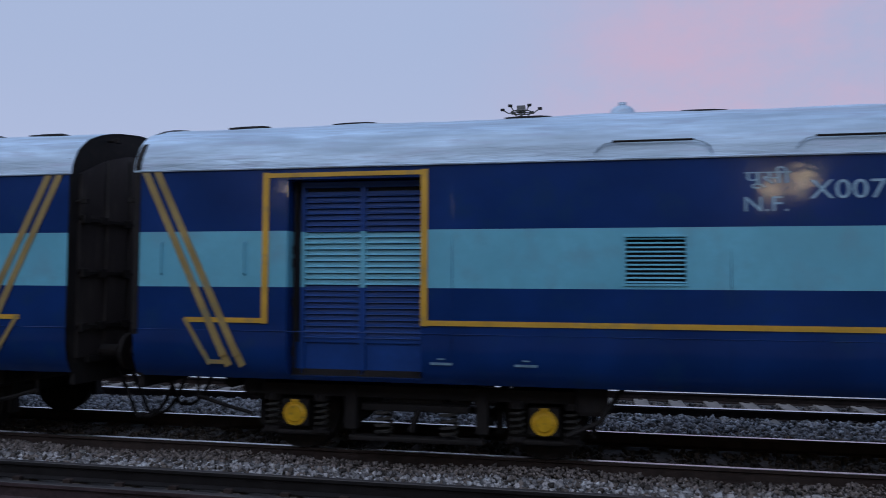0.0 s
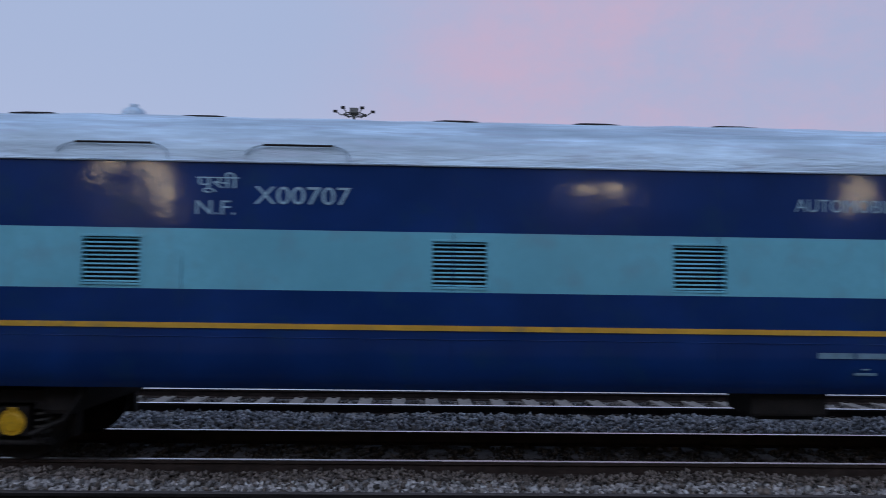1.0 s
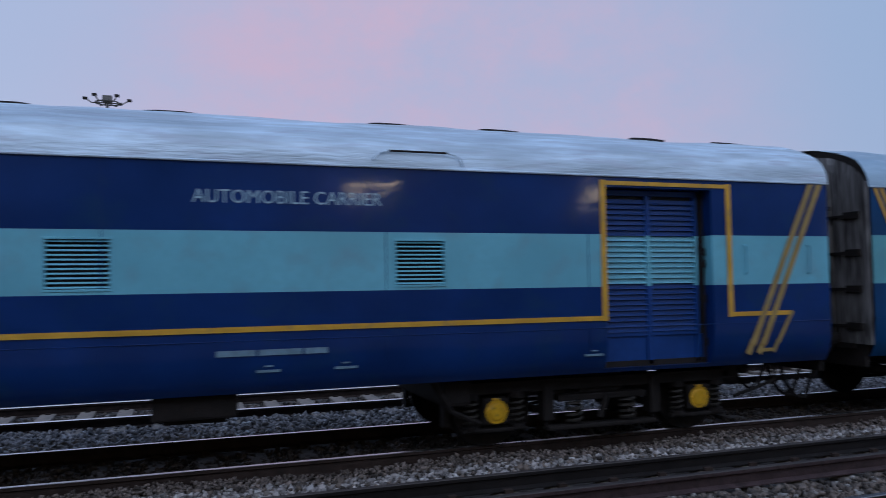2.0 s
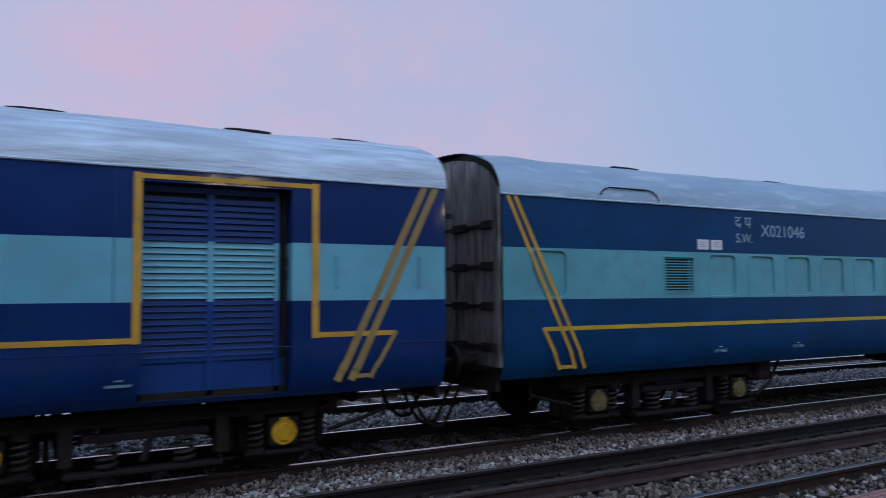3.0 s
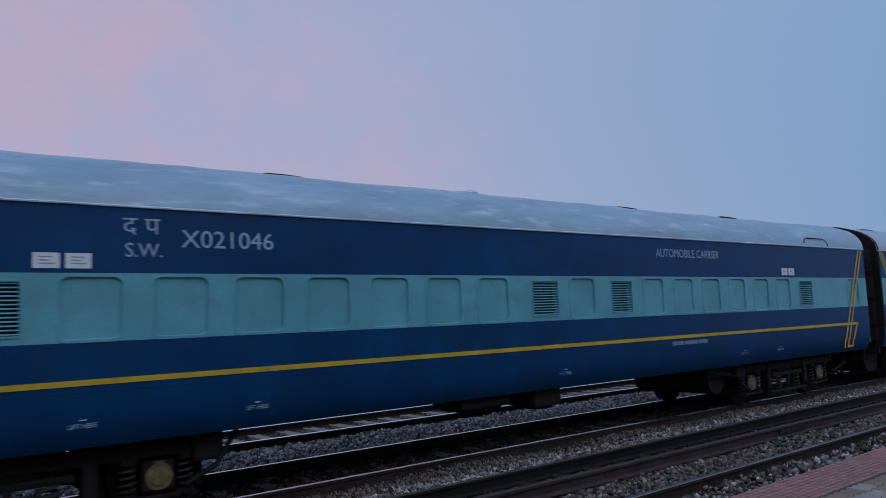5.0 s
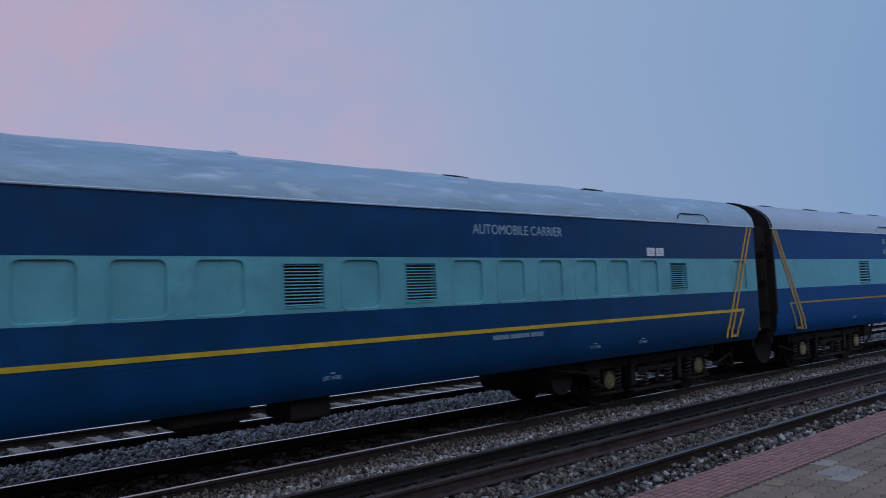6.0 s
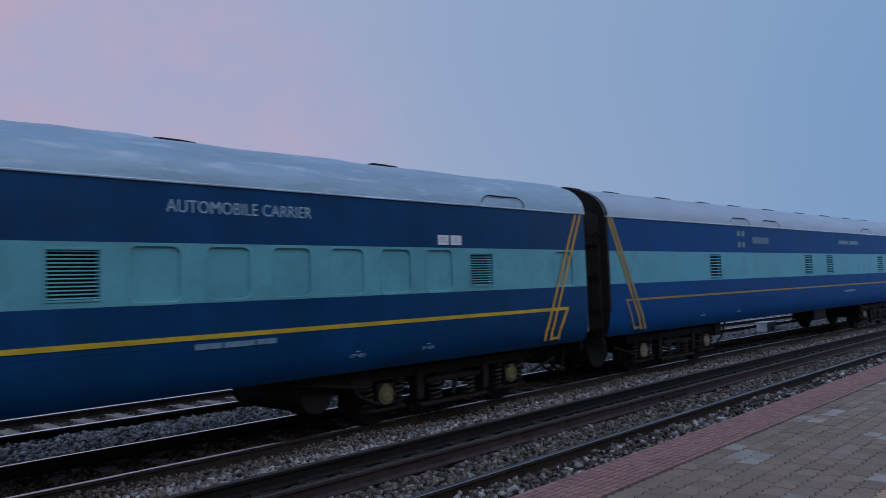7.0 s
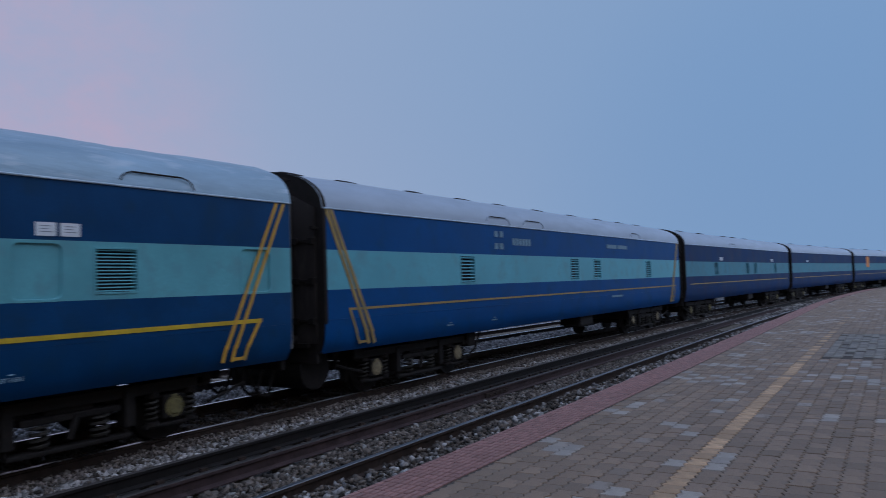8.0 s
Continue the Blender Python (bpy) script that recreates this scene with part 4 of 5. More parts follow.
def coach(label, j, body, line_z, vents, doors=False, panels=(), caps=(), domes=(), hoods=(), hub=None, end=None, seed=1, wrinkle=0.02, stripes=True, boxes=((0.7, 1.7, 0.60, 0.9),), tanks=(), bellies=(), band=(1.925, 2.56), roof=None, slats=11):
    c = thing("railway_coach", label, "railway coach", group="coaches of the train")
    COACHES.append((c, j))
    holes = [(a - D0, b - D0, z0, z1, 0.115) for a, b, z0, z1 in vents]
    holes += [(a + 0.004 - D0, b - 0.004 - D0, 1.939, 2.548, 0.05) for a, b in panels]
    dd = []
    if doors:
        dd = [(0.045 - D0, 1.60 - D0, 0.93, 3.14, 0.24), (16.08 - D0, 17.635 - D0, 0.93, 3.14, 0.24)]
    under("side_wall", side_wall(holes + dd, seed, -1, body, 0.003 if panels else 0.008, band), c, "painted steel side with a teal band")
    under("side_wall", side_wall([], seed + 3, 1, body, band=band), c)
    under("roof", roof_mesh(seed * 3.3, wrinkle, roof or SILVER), c, "dented silver-painted arched roof")
    bm = bmesh.new()
    for s in (-1, 1):
        tube(bm, [(-HALF, s * (WIDE + 0.012), EAVE + 0.004), (HALF, s * (WIDE + 0.012), EAVE + 0.004)], 0.014)
    part("eave_bead", bm, SILVER, c)
    bm = bmesh.new()
    tube(bm, [(-HALF, -WIDE - 0.001, 1.43), (HALF, -WIDE - 0.001, 1.43)], 0.0025 if panels else 0.005)
    for x in (() if panels or j >= 2 else (-6.9, -4.05, -1.2, 1.65, 4.5, 7.0)):
        tube(bm, [(x, -WIDE + 0.001, 1.15), (x, -WIDE + 0.001, EAVE)], 0.0045, 5)
    part("seam_bead", bm, body[0], c)
    for sx in (-1, 1):
        mat = end or END_BROWN
        bm = bmesh.new()
        arch_fan(bm, sx * (HALF - 0.06), 0.012 if sx < 0 and not end else -0.008, 0.88, sx * 0.07)
        wall = part("end_wall", bm, SOOT, c, "dark steel coach end with tall doors")
        for k in (-1, 1):
            bm = bmesh.new()
            edge = WIDE - 0.03 if end else 1.46
            rows = [(0.05, 0.0), (0.05, 0.05), (0.45, 0.05), (0.47, 0.03), (0.53, 0.03), (0.55, 0.05), (0.93, 0.05), (0.95, 0.03), (1.01, 0.03), (1.03, 0.05), (1.22, 0.05), (1.38, 0.05), (edge - 0.05, 0.048), (edge, 0.045), (edge, 0.0)]
            lo, hi = [], []
            for yy, t in rows:
                arch = EAVE + (CREST - EAVE) * math.sin(math.acos((yy / WIDE / 1.004) ** 1.111)) ** 0.92
                zt = arch - 0.10 if end else min(3.72, EAVE + 0.40 - 0.34 * max(0, yy - 0.4) ** 1.6)
                lo.append(bm.verts.new((sx * (HALF + t), k * yy, 1.05)))
                hi.append(bm.verts.new((sx * (HALF + t), k * yy, zt)))
            for i in range(len(rows) - 1):
                bm.faces.new((lo[i], lo[i + 1], hi[i + 1], hi[i]))
            bm.faces.new(lo)
            bm.faces.new(hi)
            bmesh.ops.recalc_face_normals(bm, faces=bm.faces)
            leaf = part("end_door", bm, mat, wall, "weathered ribbed steel end door")
            bm = bmesh.new()
            for z in ((1.30, 1.83, 2.35, 2.89) if end else (1.42, 2.08, 2.74)):
                box(bm, min(sx * HALF, sx * (HALF + 0.075)), max(sx * HALF, sx * (HALF + 0.075)), min(k * 0.2, k * 1.46), max(k * 0.2, k * 1.46), z - 0.022, z + 0.022, 0.006)
                for yy, hw in (((0.62, 0.17), (1.34, 0.13)) if end else ((0.55, 0.06), (1.05, 0.06), (1.40, 0.06))):
                    box(bm, min(sx * HALF, sx * (HALF + 0.10)), max(sx * HALF, sx * (HALF + 0.10)), k * yy - hw, k * yy + hw, z - 0.055, z + 0.055, 0.012)
            part("hinge_strap", bm, SOOT, wall, "black hinge strap with clamps")
        if end:
            bm = bmesh.new()
            rows = []
            for a in np.linspace(radians(72), radians(142), 13):
                y, z = roof_yz(a)
                rows.append([bm.verts.new((sx * (HALF + t), y * q, EAVE + (z - EAVE) * q + 0.005)) for t, q in ((-0.02, 0.965), (0.115, 0.95), (0.115, 0.972), (-0.02, 0.99))])
            for r0, r1 in zip(rows, rows[1:]):
                for i in range(4):
                    k = (i + 1) % 4
                    bm.faces.new((r0[i], r0[k], r1[k], r1[i]))
            bm.faces.new(rows[0])
            bm.faces.new(rows[-1][::-1])
            bmesh.ops.recalc_face_normals(bm, faces=bm.faces)
            part("rain_hood", bm, SOOT, wall, "dark arched rain hood over the end doors")
        for yy, zz in (() if end else ((-0.9, 3.80), (-1.5, 2.95))):
            bm = bmesh.new()
            rod(bm, (sx * (HALF - 0.02), yy, zz), (sx * (HALF + 0.16), yy, zz), 0.018, 8)
            box(bm, min(sx * (HALF + 0.10), sx * (HALF + 0.17)), max(sx * (HALF + 0.10), sx * (HALF + 0.17)), yy - 0.03, yy + 0.03, zz - 0.03, zz + 0.03, 0.006)
            part("lamp_bracket", bm, SOOT, wall, "small black lamp bracket")
        bm = bmesh.new()
        box(bm, min(sx * HALF, sx * (HALF + 0.10)), max(sx * HALF, sx * (HALF + 0.10)), -0.04, 0.04, 1.0, 3.72, 0.01)
        rod(bm, (sx * (HALF + 0.06), -0.08, 1.1), (sx * (HALF + 0.06), -0.08, 3.6), 0.018)
        box(bm, min(sx * HALF, sx * (HALF + 0.09)), max(sx * HALF, sx * (HALF + 0.09)), -1.3, 1.3, 0.98, 1.06, 0.01)
        part("locking_bar", bm, SOOT, wall)
        for k in (-1, 1):
            bm = bmesh.new()
            rod(bm, (sx * HALF, k * 0.98, 1.105), (sx * (HALF + 0.30), k * 0.98, 1.105), 0.085, 14)
            rod(bm, (sx * (HALF + 0.30), k * 0.98, 1.105), (sx * (HALF + 0.43), k * 0.98, 1.105), 0.06, 14)
            rod(bm, (sx * (HALF + 0.42), k * 0.98, 1.105), (sx * (HALF + 0.465), k * 0.98, 1.105), 0.23, 20)
            part("buffer", bm, SOOT, c, "round black side buffer")
        bm = bmesh.new()
        box(bm, min(sx * (HALF - 0.3), sx * (HALF + 0.46)), max(sx * (HALF - 0.3), sx * (HALF + 0.46)), -0.12, 0.12, 0.93, 1.15, 0.03)
        box(bm, min(sx * (HALF + 0.1), sx * (HALF + 0.44)), max(sx * (HALF + 0.1), sx * (HALF + 0.44)), -0.16, 0.16, 0.78, 1.02, 0.04)
        box(bm, min(sx * (HALF - 0.05), sx * (HALF + 0.02)), max(sx * (HALF - 0.05), sx * (HALF + 0.02)), -1.45, 1.45, 0.72, 1.2, 0.02)
        part("coupler", bm, SOOT, c, "black knuckle coupler and headstock")
        for yy in (-0.62, -0.35, 0.42):
            pts = [(sx * (HALF + 0.02 + 0.46 * u), yy + 0.06 * math.sin(u * 5), 0.85 - 0.62 * math.sin(u * math.pi * 0.62)) for u in np.linspace(0, 1, 9)]
            part("brake_hose", tube(bmesh.new(), pts, 0.026, 7), SOOT, c)
    # frame and gear under the floor
    bm = bmesh.new()
    for s in (-1, 1):
        box(bm, -HALF + 0.05, HALF - 0.05, s * 1.36 - 0.09, s * 1.36 + 0.09, 0.90, 1.0)
    box(bm, -HALF + 0.1, HALF - 0.1, -1.4, 1.4, 0.97, 1.02)
    for x in np.arange(-9.5, 9.6, 1.9):
        box(bm, x - 0.05, x + 0.05, -1.0, 1.0, 0.85, 0.97)
    part("underframe", bm, SOOT, c, "black underframe beams")
    for x0, x1, z0, z1 in boxes:
        bm = bmesh.new()
        box(bm, x0, x1, -1.38, -0.72, z0, z1, 0.03)
        box(bm, x0 + 0.1, x1 - 0.1, -1.30, -0.80, z0 - 0.05, z0 + 0.02, 0.02)
        part("equipment_box", bm, SOOT, c, "black equipment box under the floor")
    for sx in (-1, 1):
        bm = bmesh.new()
        if sx in tanks:
            rod(bm, (sx * 4.75, -1.15, 0.60), (sx * 4.75, 0.6, 0.60), 0.27, 18)
            box(bm, min(sx * 4.3, sx * 5.3), max(sx * 4.3, sx * 5.3), -1.25, 0.4, 0.66, 0.90, 0.03)
            tube(bm, [(sx * 4.2, -1.32, 0.80), (sx * 5.4, -1.32, 0.62)], 0.02)
        box(bm, min(sx * 5.25, sx * 5.6), max(sx * 5.25, sx * 5.6), -1.28, 0.8, 0.55, 0.92, 0.05)
        tube(bm, [(sx * 5.1, -1.30, 0.88), (sx * 5.35, -1.30, 0.50), (sx * 5.7, -1.30, 0.34)], 0.03)
        part("brake_gear", bm, SOOT, c, "black brake cylinder and rigging")
        bm = bmesh.new()
        rod(bm, (sx * 9.75, -1.0, 0.78), (sx * 9.75, 1.0, 0.78), 0.09, 12)
        box(bm, min(sx * 9.2, sx * 9.5), max(sx * 9.2, sx * 9.5), -1.2, 1.2, 0.66, 0.92, 0.04)
        tube(bm, [(sx * 10.05, -1.25, 0.62), (sx * 9.7, -1.25, 0.52), (sx * 9.35, -1.25, 0.44)], 0.025)
        tube(bm, [(sx * 10.05, -1.25, 0.90), (sx * 10.05, -1.25, 0.55)], 0.02)
        if sx in bellies:
            rod(bm, (sx * 10.35, -1.05, 0.60), (sx * 10.35, 0.7, 0.60), 0.36, 20)
        part("end_rigging", bm, SOOT, c, "black rigging and step under the coach end")
        f = bogie_frame(c, sx * 7.3915, hub or YELLOW_OLD)
        for ax in (-1.448, 1.448):
            wheelset(f, sx * 7.3915 + ax)
    # painted lines: twin slanting stripes, a box and the long line
    lines = []
    y, w = -WIDE - 0.0045 - (0.003 if doors else 0), 0.056 if j < 2 else 0.042
    lz = line_z
    if doors:
        lines.append(([(1.63 - D0, lz), (16.05 - D0, lz)], w, y))
        for a, b, e in ((-0.215, 1.63, -1.16), (17.895, 16.05, 18.84)):
            lines.append(([(e - D0, lz), (a - D0, lz)], w, y))
            lines.append(([(a - D0, lz), (a - D0, 3.19)], 0.075, y - 0.0015))
            lines.append(([(a - D0, 3.19), (b - D0, 3.19)], 0.05, y))
            lines.append(([(b - D0, 3.19), (b - D0, lz)], 0.075, y - 0.0015))
    else:
        lines.append(([(-1.20 - D0, lz), (18.88 - D0, lz)], w, y))
    for pts, wide, yy in lines:
        bm = bmesh.new()
        strip(bm, pts, wide, yy)
        part("painted_line", bm, YELLOW if doors or j < 0 else YELLOW_B if j == 1 else YELLOW_DULL, c, "yellow painted waist line")
    if stripes:
        for sx in (-1, 1):
            bm = bmesh.new()

            def fx(x):
                return -sx * (x - D0)

            near_end = j >= 1 and sx < 0
            tops = ((-1.775, -0.73), (-1.66, -0.575)) if near_end else ((-1.72, -0.66), (-1.57, -0.49))
            base = 1.0 if j >= 1 else 1.06
            for a, b in tops:
                sw = 0.048 if j == 1 else 0.082
                strip(bm, [(fx(a), 3.24), (fx(a + (b - a) * 0.94), 1.18)], sw, y - 0.003)
                strip(bm, [(fx(a + (b - a) * 0.94), 1.18), (fx(b), base)], sw, y + 0.013)
            f0, f1, f2 = (-1.235, -1.06, -0.985) if near_end else (-1.19, -0.96, -0.89)
            strip(bm, [(fx(f0), lz), (fx(f1), 1.18)], 0.05, y - 0.002)
            strip(bm, [(fx(f1), 1.18), (fx(f2), base)], 0.05, y + 0.013)
            strip(bm, [(fx(f2 + 0.01), base + 0.01), (fx(f2 + 0.24 if near_end else -0.70), base + 0.01)], 0.045, y + 0.02)
            part("painted_stripe", bm, YELLOW if j == 1 else YELLOW_DULL, c, "yellow slanting warning stripes at the coach end")
    for a, b, z0, z1 in vents:
        louvre_vent(c, a - D0, b - D0, z0, z1, body[1], body[1], slats, 0.255 if doors else 0.215)
    if doors:
        shutter_door(c, 0.045 - D0, 1.60 - D0, False, body)
        shutter_door(c, 16.08 - D0, 17.635 - D0, True, body)
    for x0, x1 in panels:
        part("blanked_window", window_panel(x0 - D0, x1 - D0, 1.935, 2.552), body[1], c)
    for x in caps:
        roof_cap(c, x - D0)
    for x in domes:
        roof_dome(c, x - D0, 0.75 if doors else 0.35)
    for a, b in hoods:
        roof_hood(c, a - D0, b - D0, SOOT if panels else roof or SILVER)
    return c


COACHES = []


def lift_mark(c, x, z=1.12):
    bars(c, [(x - 0.12 - D0, x + 0.12 - D0, z - 0.022, z + 0.004), (x - 0.04 - D0, x + 0.04 - D0, z + 0.035, z + 0.05)], "small faded lifting marks", FADED)


def placards(c, x, z=2.632):
    for k in (0, 0.285):
        p = bars(c, [(x + k - D0, x + k + 0.235 - D0, z, z + 0.15)], "white notice plate", CARD, "notice_plate")
        bm = bmesh.new()
        for i, wd in enumerate((0.12, 0.09, 0.14)):
            box(bm, x + k + 0.05 - D0, x + k + 0.05 + wd - D0, -WIDE - 0.0125, -WIDE - 0.0095, z + 0.105 - 0.032 * i, z + 0.116 - 0.032 * i)
        part("print", bm, INK, p)


VENTS_A = [(3.75, 4.36, 1.975, 2.469), (7.413, 8.0, 1.975, 2.469), (9.995, 10.573, 1.975, 2.469), (13.443, 14.013, 1.975, 2.469)]
PANELS_B = [(-1.42, -0.85)] + [(1.835 + 0.885 * i, 2.42 + 0.885 * i) for i in range(7)] + [(9.04, 9.61)] + [(10.87 + 0.885 * i, 11.44 + 0.885 * i) for i in range(6)] + [(18.53, 19.10)]
VENTS_B = [(0.93, 1.503, 1.99, 2.508), (8.217, 8.768, 1.99, 2.508), (10.028, 10.558, 1.99, 2.508), (16.27, 16.826, 1.99, 2.508)]
VENTS_C = [(2.47, 3.05, 1.97, 2.54), (8.42, 8.97, 1.97, 2.54), (10.17, 10.72, 1.97, 2.54), (15.2, 15.75, 1.97, 2.54)]
CAPS_A = (-0.93, 0.49, 2.67, 4.66, 7.70, 9.40, 11.09, 13.68, 15.14, 17.4, 18.75)

first = coach("navy and teal parcel coach with yellow end stripes", -1, [NAVY_A, TEAL_A], 1.547, [], seed=4, caps=(15, 17.4, 18.4), hub=YELLOW_HUB, boxes=())
A = coach("navy and teal automobile carrier coach with louvred luggage doors", 0, [NAVY_A, TEAL_A], 1.547, VENTS_A, doors=True, caps=CAPS_A, wrinkle=0.03, domes=(3.78,), hoods=((3.45, 4.62), (5.42, 6.53), (13.2, 14.25)), hub=YELLOW_HUB, seed=1, boxes=((2.1, 2.95, 0.62, 0.92),))
lettering(A, "पूसी", 4.92 - D0, 5.36 - D0, 2.94, 3.16, "white painted railway initials in Devanagari", WHITE_BLUE)
lettering(A, "N.F.", 4.92 - D0, 5.33 - D0, 2.71, 2.86, "white painted railway initials", WHITE_BLUE)
lettering(A, "X00707", 5.53 - D0, 6.54 - D0, 2.83, 3.02, "white painted coach number", WHITE_BLUE)
lettering(A, "AUTOMOBILE CARRIER", 11.325 - D0, 13.294 - D0, 2.845, 2.985, "white painted lettering", WHITE_BLUE)
for gx in (-1.50, -0.46, 18.14, 19.18):
    bm = bmesh.new()
    tube(bm, [(gx - D0, -WIDE + 0.005, 2.06), (gx - D0, -WIDE - 0.04, 2.08), (gx - D0, -WIDE - 0.04, 2.42), (gx - D0, -WIDE + 0.005, 2.44)], 0.011)
    part("grab_rail", bm, TEAL_A, A)
bars(A, [(11.56 - D0, 11.95 - D0, 1.275, 1.335), (11.98 - D0, 12.42 - D0, 1.275, 1.335), (12.45 - D0, 12.69 - D0, 1.275, 1.335)], "faded stencilled line of lettering", FADED)
for x in (1.82, 2.73, 12.08, 12.89, 15.9):
    lift_mark(A, x)
B = coach("blue and pale teal automobile carrier coach with blanked windows", 1, [NAVY_B, TEAL_B], 1.520, VENTS_B, panels=PANELS_B, caps=(1.13, 4.7, 11.9, 15.43), domes=(8.1,), hoods=((-0.25, 0.83), (16.6, 17.7)), end=END_GREY, seed=2, wrinkle=0.028, band=(1.91, 2.588), roof=SILVER_OLD, slats=13, tanks=(1,), boxes=((-1.9, -0.95, 0.72, 0.92), (-0.45, 0.12, 0.62, 0.92)))
lettering(B, "द प", 2.415 - D0, 2.79 - D0, 2.98, 3.155, "white painted railway initials in Devanagari", WHITE_BLUE)
lettering(B, "S.W.", 2.44 - D0, 2.81 - D0, 2.755, 2.90, "white painted railway initials", WHITE_BLUE)
lettering(B, "X021046", 3.01 - D0, 4.065 - D0, 2.865, 3.055, "white painted coach number", WHITE_BLUE)
lettering(B, "AUTOMOBILE CARRIER", 11.28 - D0, 13.24 - D0, 2.935, 3.08, "white painted lettering", WHITE_BLUE)
bars(B, [(11.586 - D0, 11.92 - D0, 1.378, 1.443), (11.95 - D0, 12.36 - D0, 1.378, 1.443), (12.39 - D0, 12.665 - D0, 1.378, 1.443)], "faded stencilled line of lettering", FADED)
for x in (2.05, 3.85, 8.85, 13.95, 15.3):
    mark = bars(B, [(x - 0.03 - D0, x + 0.03 - D0, 1.157, 1.170)], "small white lifting arrow", WHITE_BLUE, "lifting_mark")
    words = lettering(B, "LIFT HERE", x - 0.13 - D0, x + 0.13 - D0, 1.085, 1.130, "small white stencilled words", WHITE_BLUE)
    words.location.y = inset(1.107)
placards(B, 1.60)
placards(B, 15.56)
C = coach("blue and pale teal parcel coach with a dark end", 2, [NAVY_C, TEAL_C], 1.588, VENTS_C, caps=(-1.5, 0.0, 2.3, 4.4, 6.25, 8.6, 11.1, 13.4, 15.6, 17.6), hoods=((3.63, 4.75), (5.5, 6.65), (13.6, 14.6)), seed=5, wrinkle=0.008, band=(1.925, 2.59), roof=SILVER_FLAT, slats=8, bellies=(-1,), hub=HUB_GREY)
bars(C, [(4.0 - D0, 4.16 - D0, 3.0, 3.14), (4.26 - D0, 4.42 - D0, 3.0, 3.14), (4.0 - D0, 4.16 - D0, 2.72, 2.86), (4.24 - D0, 4.42 - D0, 2.72, 2.86)], "faded painted railway initials", FADED)
bars(C, [(4.9 + 0.17 * i - D0, 5.03 + 0.17 * i - D0, 2.83, 3.0) for i in range(6)], "faded painted coach number", FADED)
bars(C, [(11.3 - D0, 12.2 - D0, 2.9, 3.02), (12.3 - D0, 13.2 - D0, 2.9, 3.02)], "faded painted lettering", FADED)
bars(C, [(11.6 - D0, 12.6 - D0, 1.36, 1.42)], "faded stencilled line of lettering", FADED)
for x in (2.0, 3.9):
    lift_mark(C, x)
D = coach("faded navy and teal parcel coach", 3, [NAVY_D, TEAL_D], 1.60, VENTS_C, caps=(1.0, 4.2, 8.4, 10.4, 13.0), hoods=((5.2, 6.3),), seed=6, wrinkle=0.008, roof=SILVER_FLAT, stripes=False)
placards(D, 3.4)
placards(D, 14.4)
E_ = coach("faded navy and teal parcel coach", 4, [NAVY_D, TEAL_D], 1.60, [], caps=(3.0, 9.0, 15.0), seed=7, wrinkle=0.008, roof=SILVER_FLAT, stripes=False)
placards(E_, 2.4)
F_ = coach("faded navy and teal parcel coach with an orange door frame", 5, [NAVY_D, TEAL_D], 1.60, [], caps=(3.0, 9.0, 15.0), domes=(6.0,), seed=8, wrinkle=0.008, roof=SILVER_FLAT, stripes=False)
bars(F_, [(3.0 - D0, 4.2 - D0, 2.2, 3.2)], "orange painted door frame", ORANGE, "painted_frame")
G_ = coach("faded navy and teal parcel coach", 6, [NAVY_D, TEAL_D], 1.60, [], caps=(3.0, 9.0, 15.0), seed=9, wrinkle=0.008, roof=SILVER_FLAT, stripes=False)


# ---- beyond the tracks and round the platform ----
def leaf_cloud(bm, centre, radii, count, size, rng):
    for _ in range(count):
        while True:
            p = Vector((rng.uniform(-1, 1), rng.uniform(-1, 1), rng.uniform(-1, 1)))
            if 0.25 < p.length < 1:
                break
        c = Vector(centre) + Vector([a * b for a, b in zip(p, radii)])
        s = size * rng.uniform(0.5, 1.3)
        q = Euler((rng.uniform(0, 6.3), rng.uniform(0, 6.3), rng.uniform(0, 6.3))).to_matrix()
        vs = [bm.verts.new(c + q @ Vector(d) * s) for d in ((-1, 0, 0), (0, -0.45, 0.1), (1, 0, 0), (0, 0.45, 0.1))]
        bm.faces.new(vs)


def tree(x, y, h, r, rng, label, mat):
    t = thing("tree", label, "tree", pose(x, y, -0.42), "trees beyond the tracks")
    bm = bmesh.new()
    rod(bm, (0, 0, 0), (0.1, 0, h * 0.55), 0.22, 10, 0.12)
    limbs = []
    for i in range(11):
        a = i * 0.9 + rng.random()
        e = Vector((math.cos(a) * r * rng.uniform(0.5, 0.9), math.sin(a) * r * rng.uniform(0.5, 0.9), h * rng.uniform(0.22, 0.92)))
        rod(bm, (0.05, 0, h * rng.uniform(0.3, 0.5)), e, 0.07, 6, 0.02)
        limbs.append(e)
    part("trunk", bm, BARK, t)
    bm = bmesh.new()
    for e in limbs:
        leaf_cloud(bm, e, (r * 0.45, r * 0.45, h * 0.15), 900, 0.22, rng)
    part("crown", bm, mat, t)


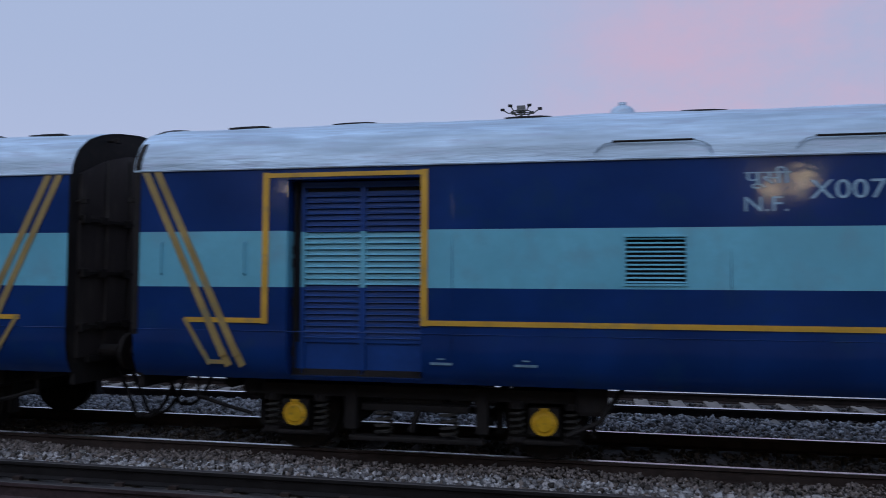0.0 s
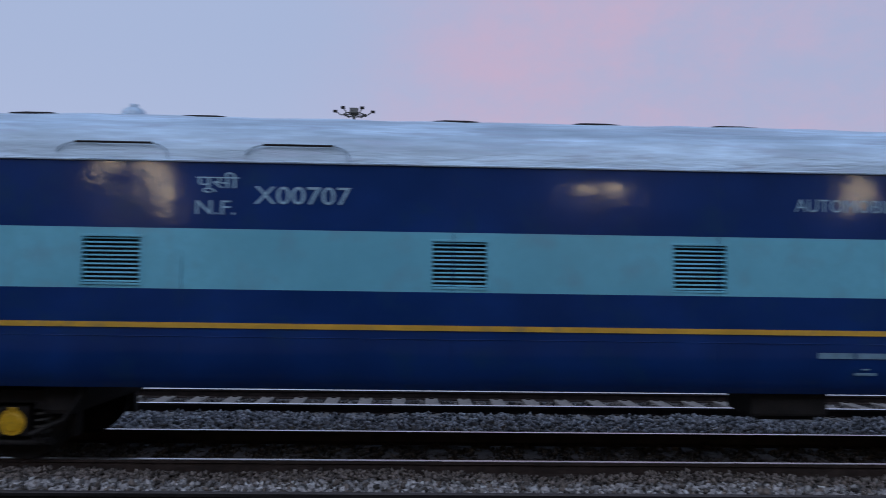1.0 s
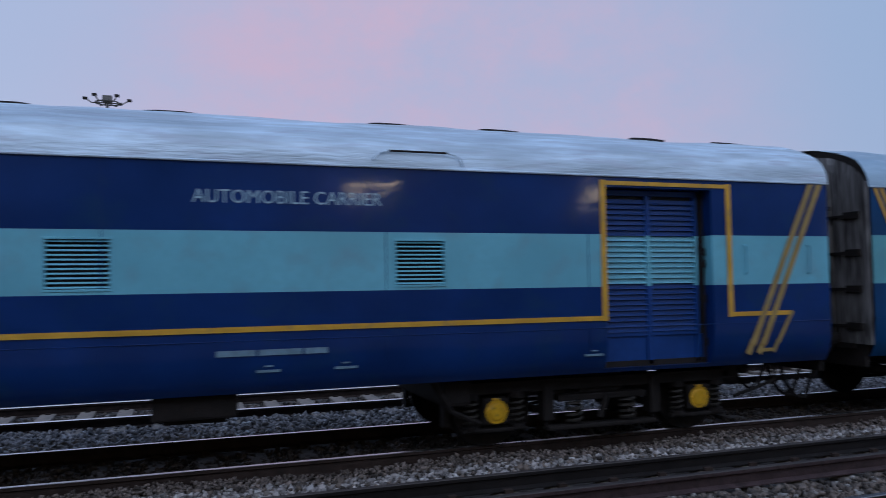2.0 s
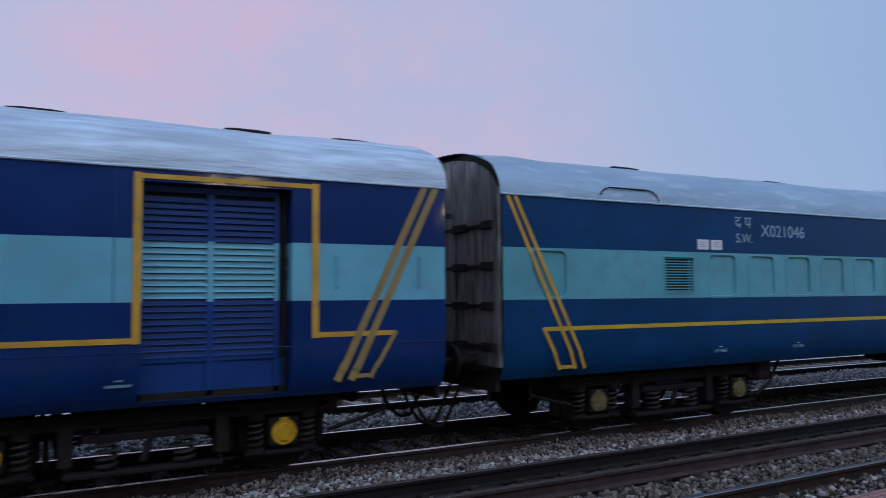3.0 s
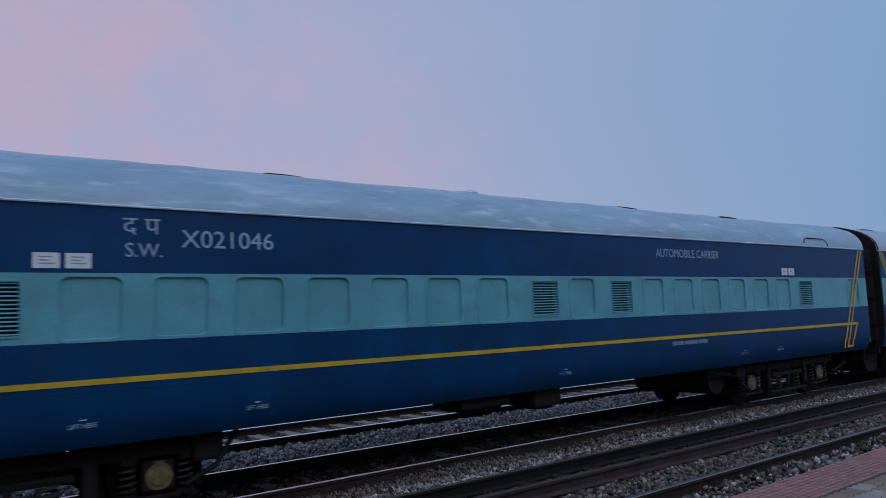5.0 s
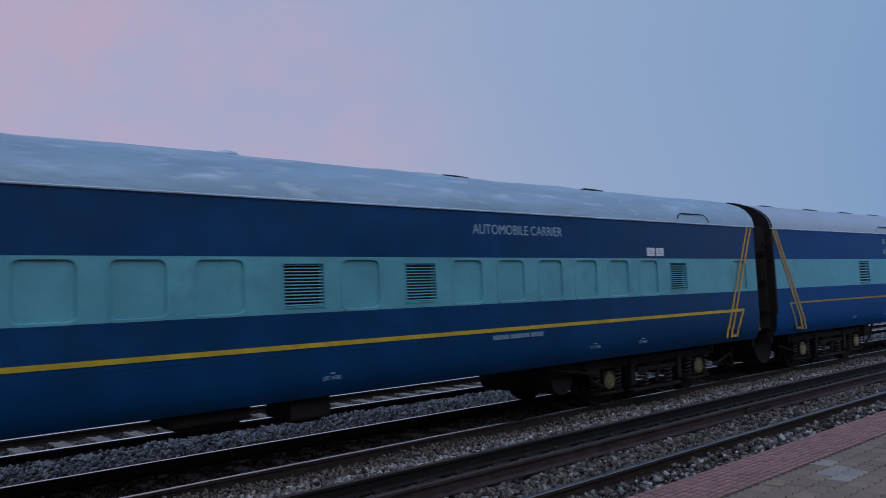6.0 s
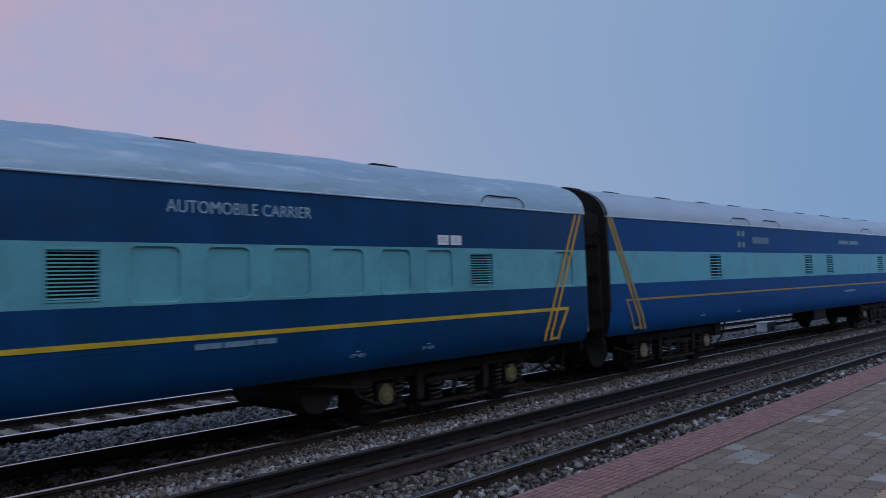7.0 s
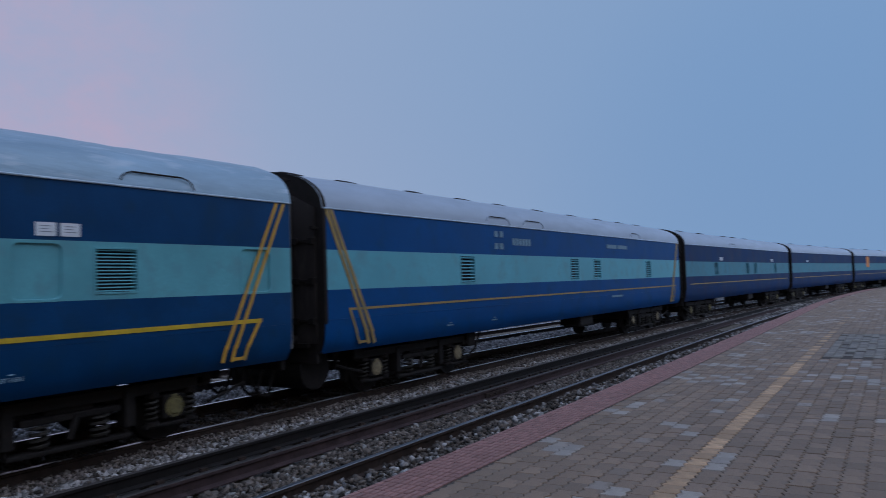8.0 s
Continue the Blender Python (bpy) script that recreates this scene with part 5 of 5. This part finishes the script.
def surroundings():
    rng = random.Random(11)
    for x, y, h, r in ((10.5, 88, 9.6, 4.2), (6.0, 90, 8.6, 4.0), (16.5, 92, 8.2, 3.8), (1.0, 94, 8.0, 3.8), (22.5, 90, 7.0, 3.4)):
        tree(x, y, h, r, rng, "dark leafy tree with an uneven spreading crown", LEAF)
    for name, label, mat, x0, x1, y0, y1, z1, n, size in (("hedge", "dense dark green hedge beyond the tracks", LEAF_MID, -8, 28, 68, 73, 1.95, 26000, 0.16),
                                                         ("tall_grass", "bright green tall grass beyond the tracks", LEAF_PALE, -6, 20, 42, 48, 0.70, 22000, 0.11)):
        bm = bmesh.new()
        for _ in range(n):
            x, y = rng.uniform(x0, x1), rng.uniform(y0, y1)
            top = z1 + 0.18 * noise.noise(Vector((x * 0.6, y * 0.6, 0))) + 0.1 * noise.noise(Vector((x * 2.3, y * 2.3, 5)))
            c = Vector((x, y, rng.uniform(-0.42, top)))
            q = Euler((rng.uniform(0, 6.3), rng.uniform(0, 6.3), rng.uniform(0, 6.3))).to_matrix()
            bm.faces.new([bm.verts.new(c + q @ Vector(d) * size * rng.uniform(0.6, 1.3)) for d in ((-1, 0, 0), (0, -0.45, 0.1), (1, 0, 0), (0, 0.45, 0.1))])
        me = bpy.data.meshes.new(name)
        bm.to_mesh(me)
        bm.free()
        me.materials.append(mat)
        tagged(new(name, me), label, name.replace("_", " "), kind="stuff")
    p = thing("utility_pole", "slim grey utility pole with short cross arms", "utility pole", pose(10.1, 60, -0.42))
    part("pole", rod(bmesh.new(), (0, 0, 0), (0, 0, 7.1), 0.11, 10, 0.08), CONCRETE, p)
    for z in (6.9, 6.2, 5.5):
        bm = bmesh.new()
        rod(bm, (-0.7, 0, z), (0.7, 0, z), 0.04)
        for a in (-0.6, 0.6):
            rod(bm, (a, 0, z), (a, 0, z + 0.2), 0.05)
        part("cross_arm", bm, STEEL, p)
    # the white cabinet beside the rails
    c = thing("trackside_cabinet", "small white trackside cabinet with a black mark", "cabinet", pose(29.2, 11.25, -0.24))
    bm = bmesh.new()
    box(bm, -0.42, 0.42, -0.2, 0.2, 0.0, 0.42, 0.02)
    part("housing", bm, PAINTWHITE, c)
    bm = bmesh.new()
    box(bm, -0.46, 0.46, -0.24, 0.24, 0.42, 0.47, 0.01)
    part("lid", bm, PAINTWHITE, c)
    bm = bmesh.new()
    box(bm, 0.02, 0.08, -0.206, -0.2, 0.08, 0.32)
    box(bm, 0.02, 0.2, -0.206, -0.2, 0.08, 0.13)
    part("mark", bm, SOOT, c, "black painted mark")
    # lamps of the station behind the platform, seen as glints on the coaches
    glow = bpy.data.materials.new("lamp_glow")
    glow.use_nodes = True
    b = glow.node_tree.nodes["Principled BSDF"]
    b.inputs["Base Color"].default_value = (0.9, 0.85, 0.7, 1)
    b.inputs["Emission Color"].default_value = (1.0, 0.80, 0.48, 1)
    b.inputs["Emission Strength"].default_value = 20.0
    for x, z in ((5.5, 5.35), (6.6, 5.55), (-10.3, 5.5), (-9.0, 5.25), (15.0, 5.4)):
        l = thing("wall_lamp", "lit warm station lamp on the building wall", "lamp", pose(x, -9.8, z), "station wall lamps")
        bm = bmesh.new()
        rod(bm, (0, 0.02, 0.30), (0, 0.36, 0.36), 0.025)
        box(bm, -0.38, 0.38, 0.20, 0.52, 0.27, 0.33, 0.02)
        part("hood", bm, STEEL, l)
        bm = bmesh.new()
        box(bm, -0.34, 0.34, 0.24, 0.48, -0.25, 0.27, 0.05)
        part("diffuser", bm, glow, l, "glowing warm diffuser")
    bm = bmesh.new()
    box(bm, -60, 28, -14.0, -9.8, PLAT - 0.6, 9.2, 0.02)
    box(bm, -60.3, 28.3, -14.3, -9.4, 9.2, 9.45, 0.02)
    me = bpy.data.meshes.new("station_building")
    bm.to_mesh(me)
    bm.free()
    me.materials.append(PLASTER)
    tagged(new("station_building", me), "long plain station building along the platform", "building", kind="structure")
    # a tall lighting mast far behind the train
    p = thing("high_mast_lamp", "tall yard lighting mast with a crown of floodlights", "street lamp", pose(-7.3, 79.6, 0.0))
    part("mast", rod(bmesh.new(), (0, 0, 0), (0, 0, 20.9), 0.28, 14, 0.14), STEEL, p)
    bm = bmesh.new()
    tube(bm, [(1.1 * math.cos(a), 1.1 * math.sin(a), 20.4) for a in np.linspace(0, 2 * math.pi, 17)], 0.06)
    for q in range(6):
        a = q * math.pi / 3
        tube(bm, [(0, 0, 20.4), (1.4 * math.cos(a), 1.4 * math.sin(a), 20.35), (2.0 * math.cos(a), 2.0 * math.sin(a), 20.75)], 0.06)
    box(bm, -0.45, 0.45, -0.3, 0.3, 20.5, 21.1, 0.05)
    part("crown_frame", bm, STEEL, p)
    for q in range(6):
        a = q * math.pi / 3
        bm = bmesh.new()
        x, y = 2.0 * math.cos(a), 2.0 * math.sin(a)
        box(bm, x - 0.22, x + 0.22, y - 0.18, y + 0.18, 20.62, 20.86, 0.04)
        part("floodlight", bm, SOOT, p)


surroundings()
paving()


# ---- what moves ----
def on_track(u):
    """A bogie's place when it has u metres along the line."""
    return Vector((u, CENTRE + bend(u), 0))


def coach_pose(u):
    a, b = on_track(u - 7.3915), on_track(u + 7.3915)
    d, m = b - a, (a + b) / 2
    return pose(m.x, m.y, 0, 0, 0, math.degrees(math.atan2(d.y, d.x)))


def motions():
    for c, j in COACHES:
        walk(c, [(t, coach_pose(s + D0 + 22.297 * j)) for t, s in RUN])
    ts, ss = [r[0] for r in RUN], [r[1] for r in RUN]
    steps = [0.1 * i for i in range(81)]
    for w in WHEELS:
        x, y, z = w.matrix_basis.translation
        walk(w, [(t, pose(x, y, z, 0, math.degrees((float(np.interp(t, ts, ss)) - ss[0]) / 0.4575), 0)) for t in steps])


motions()
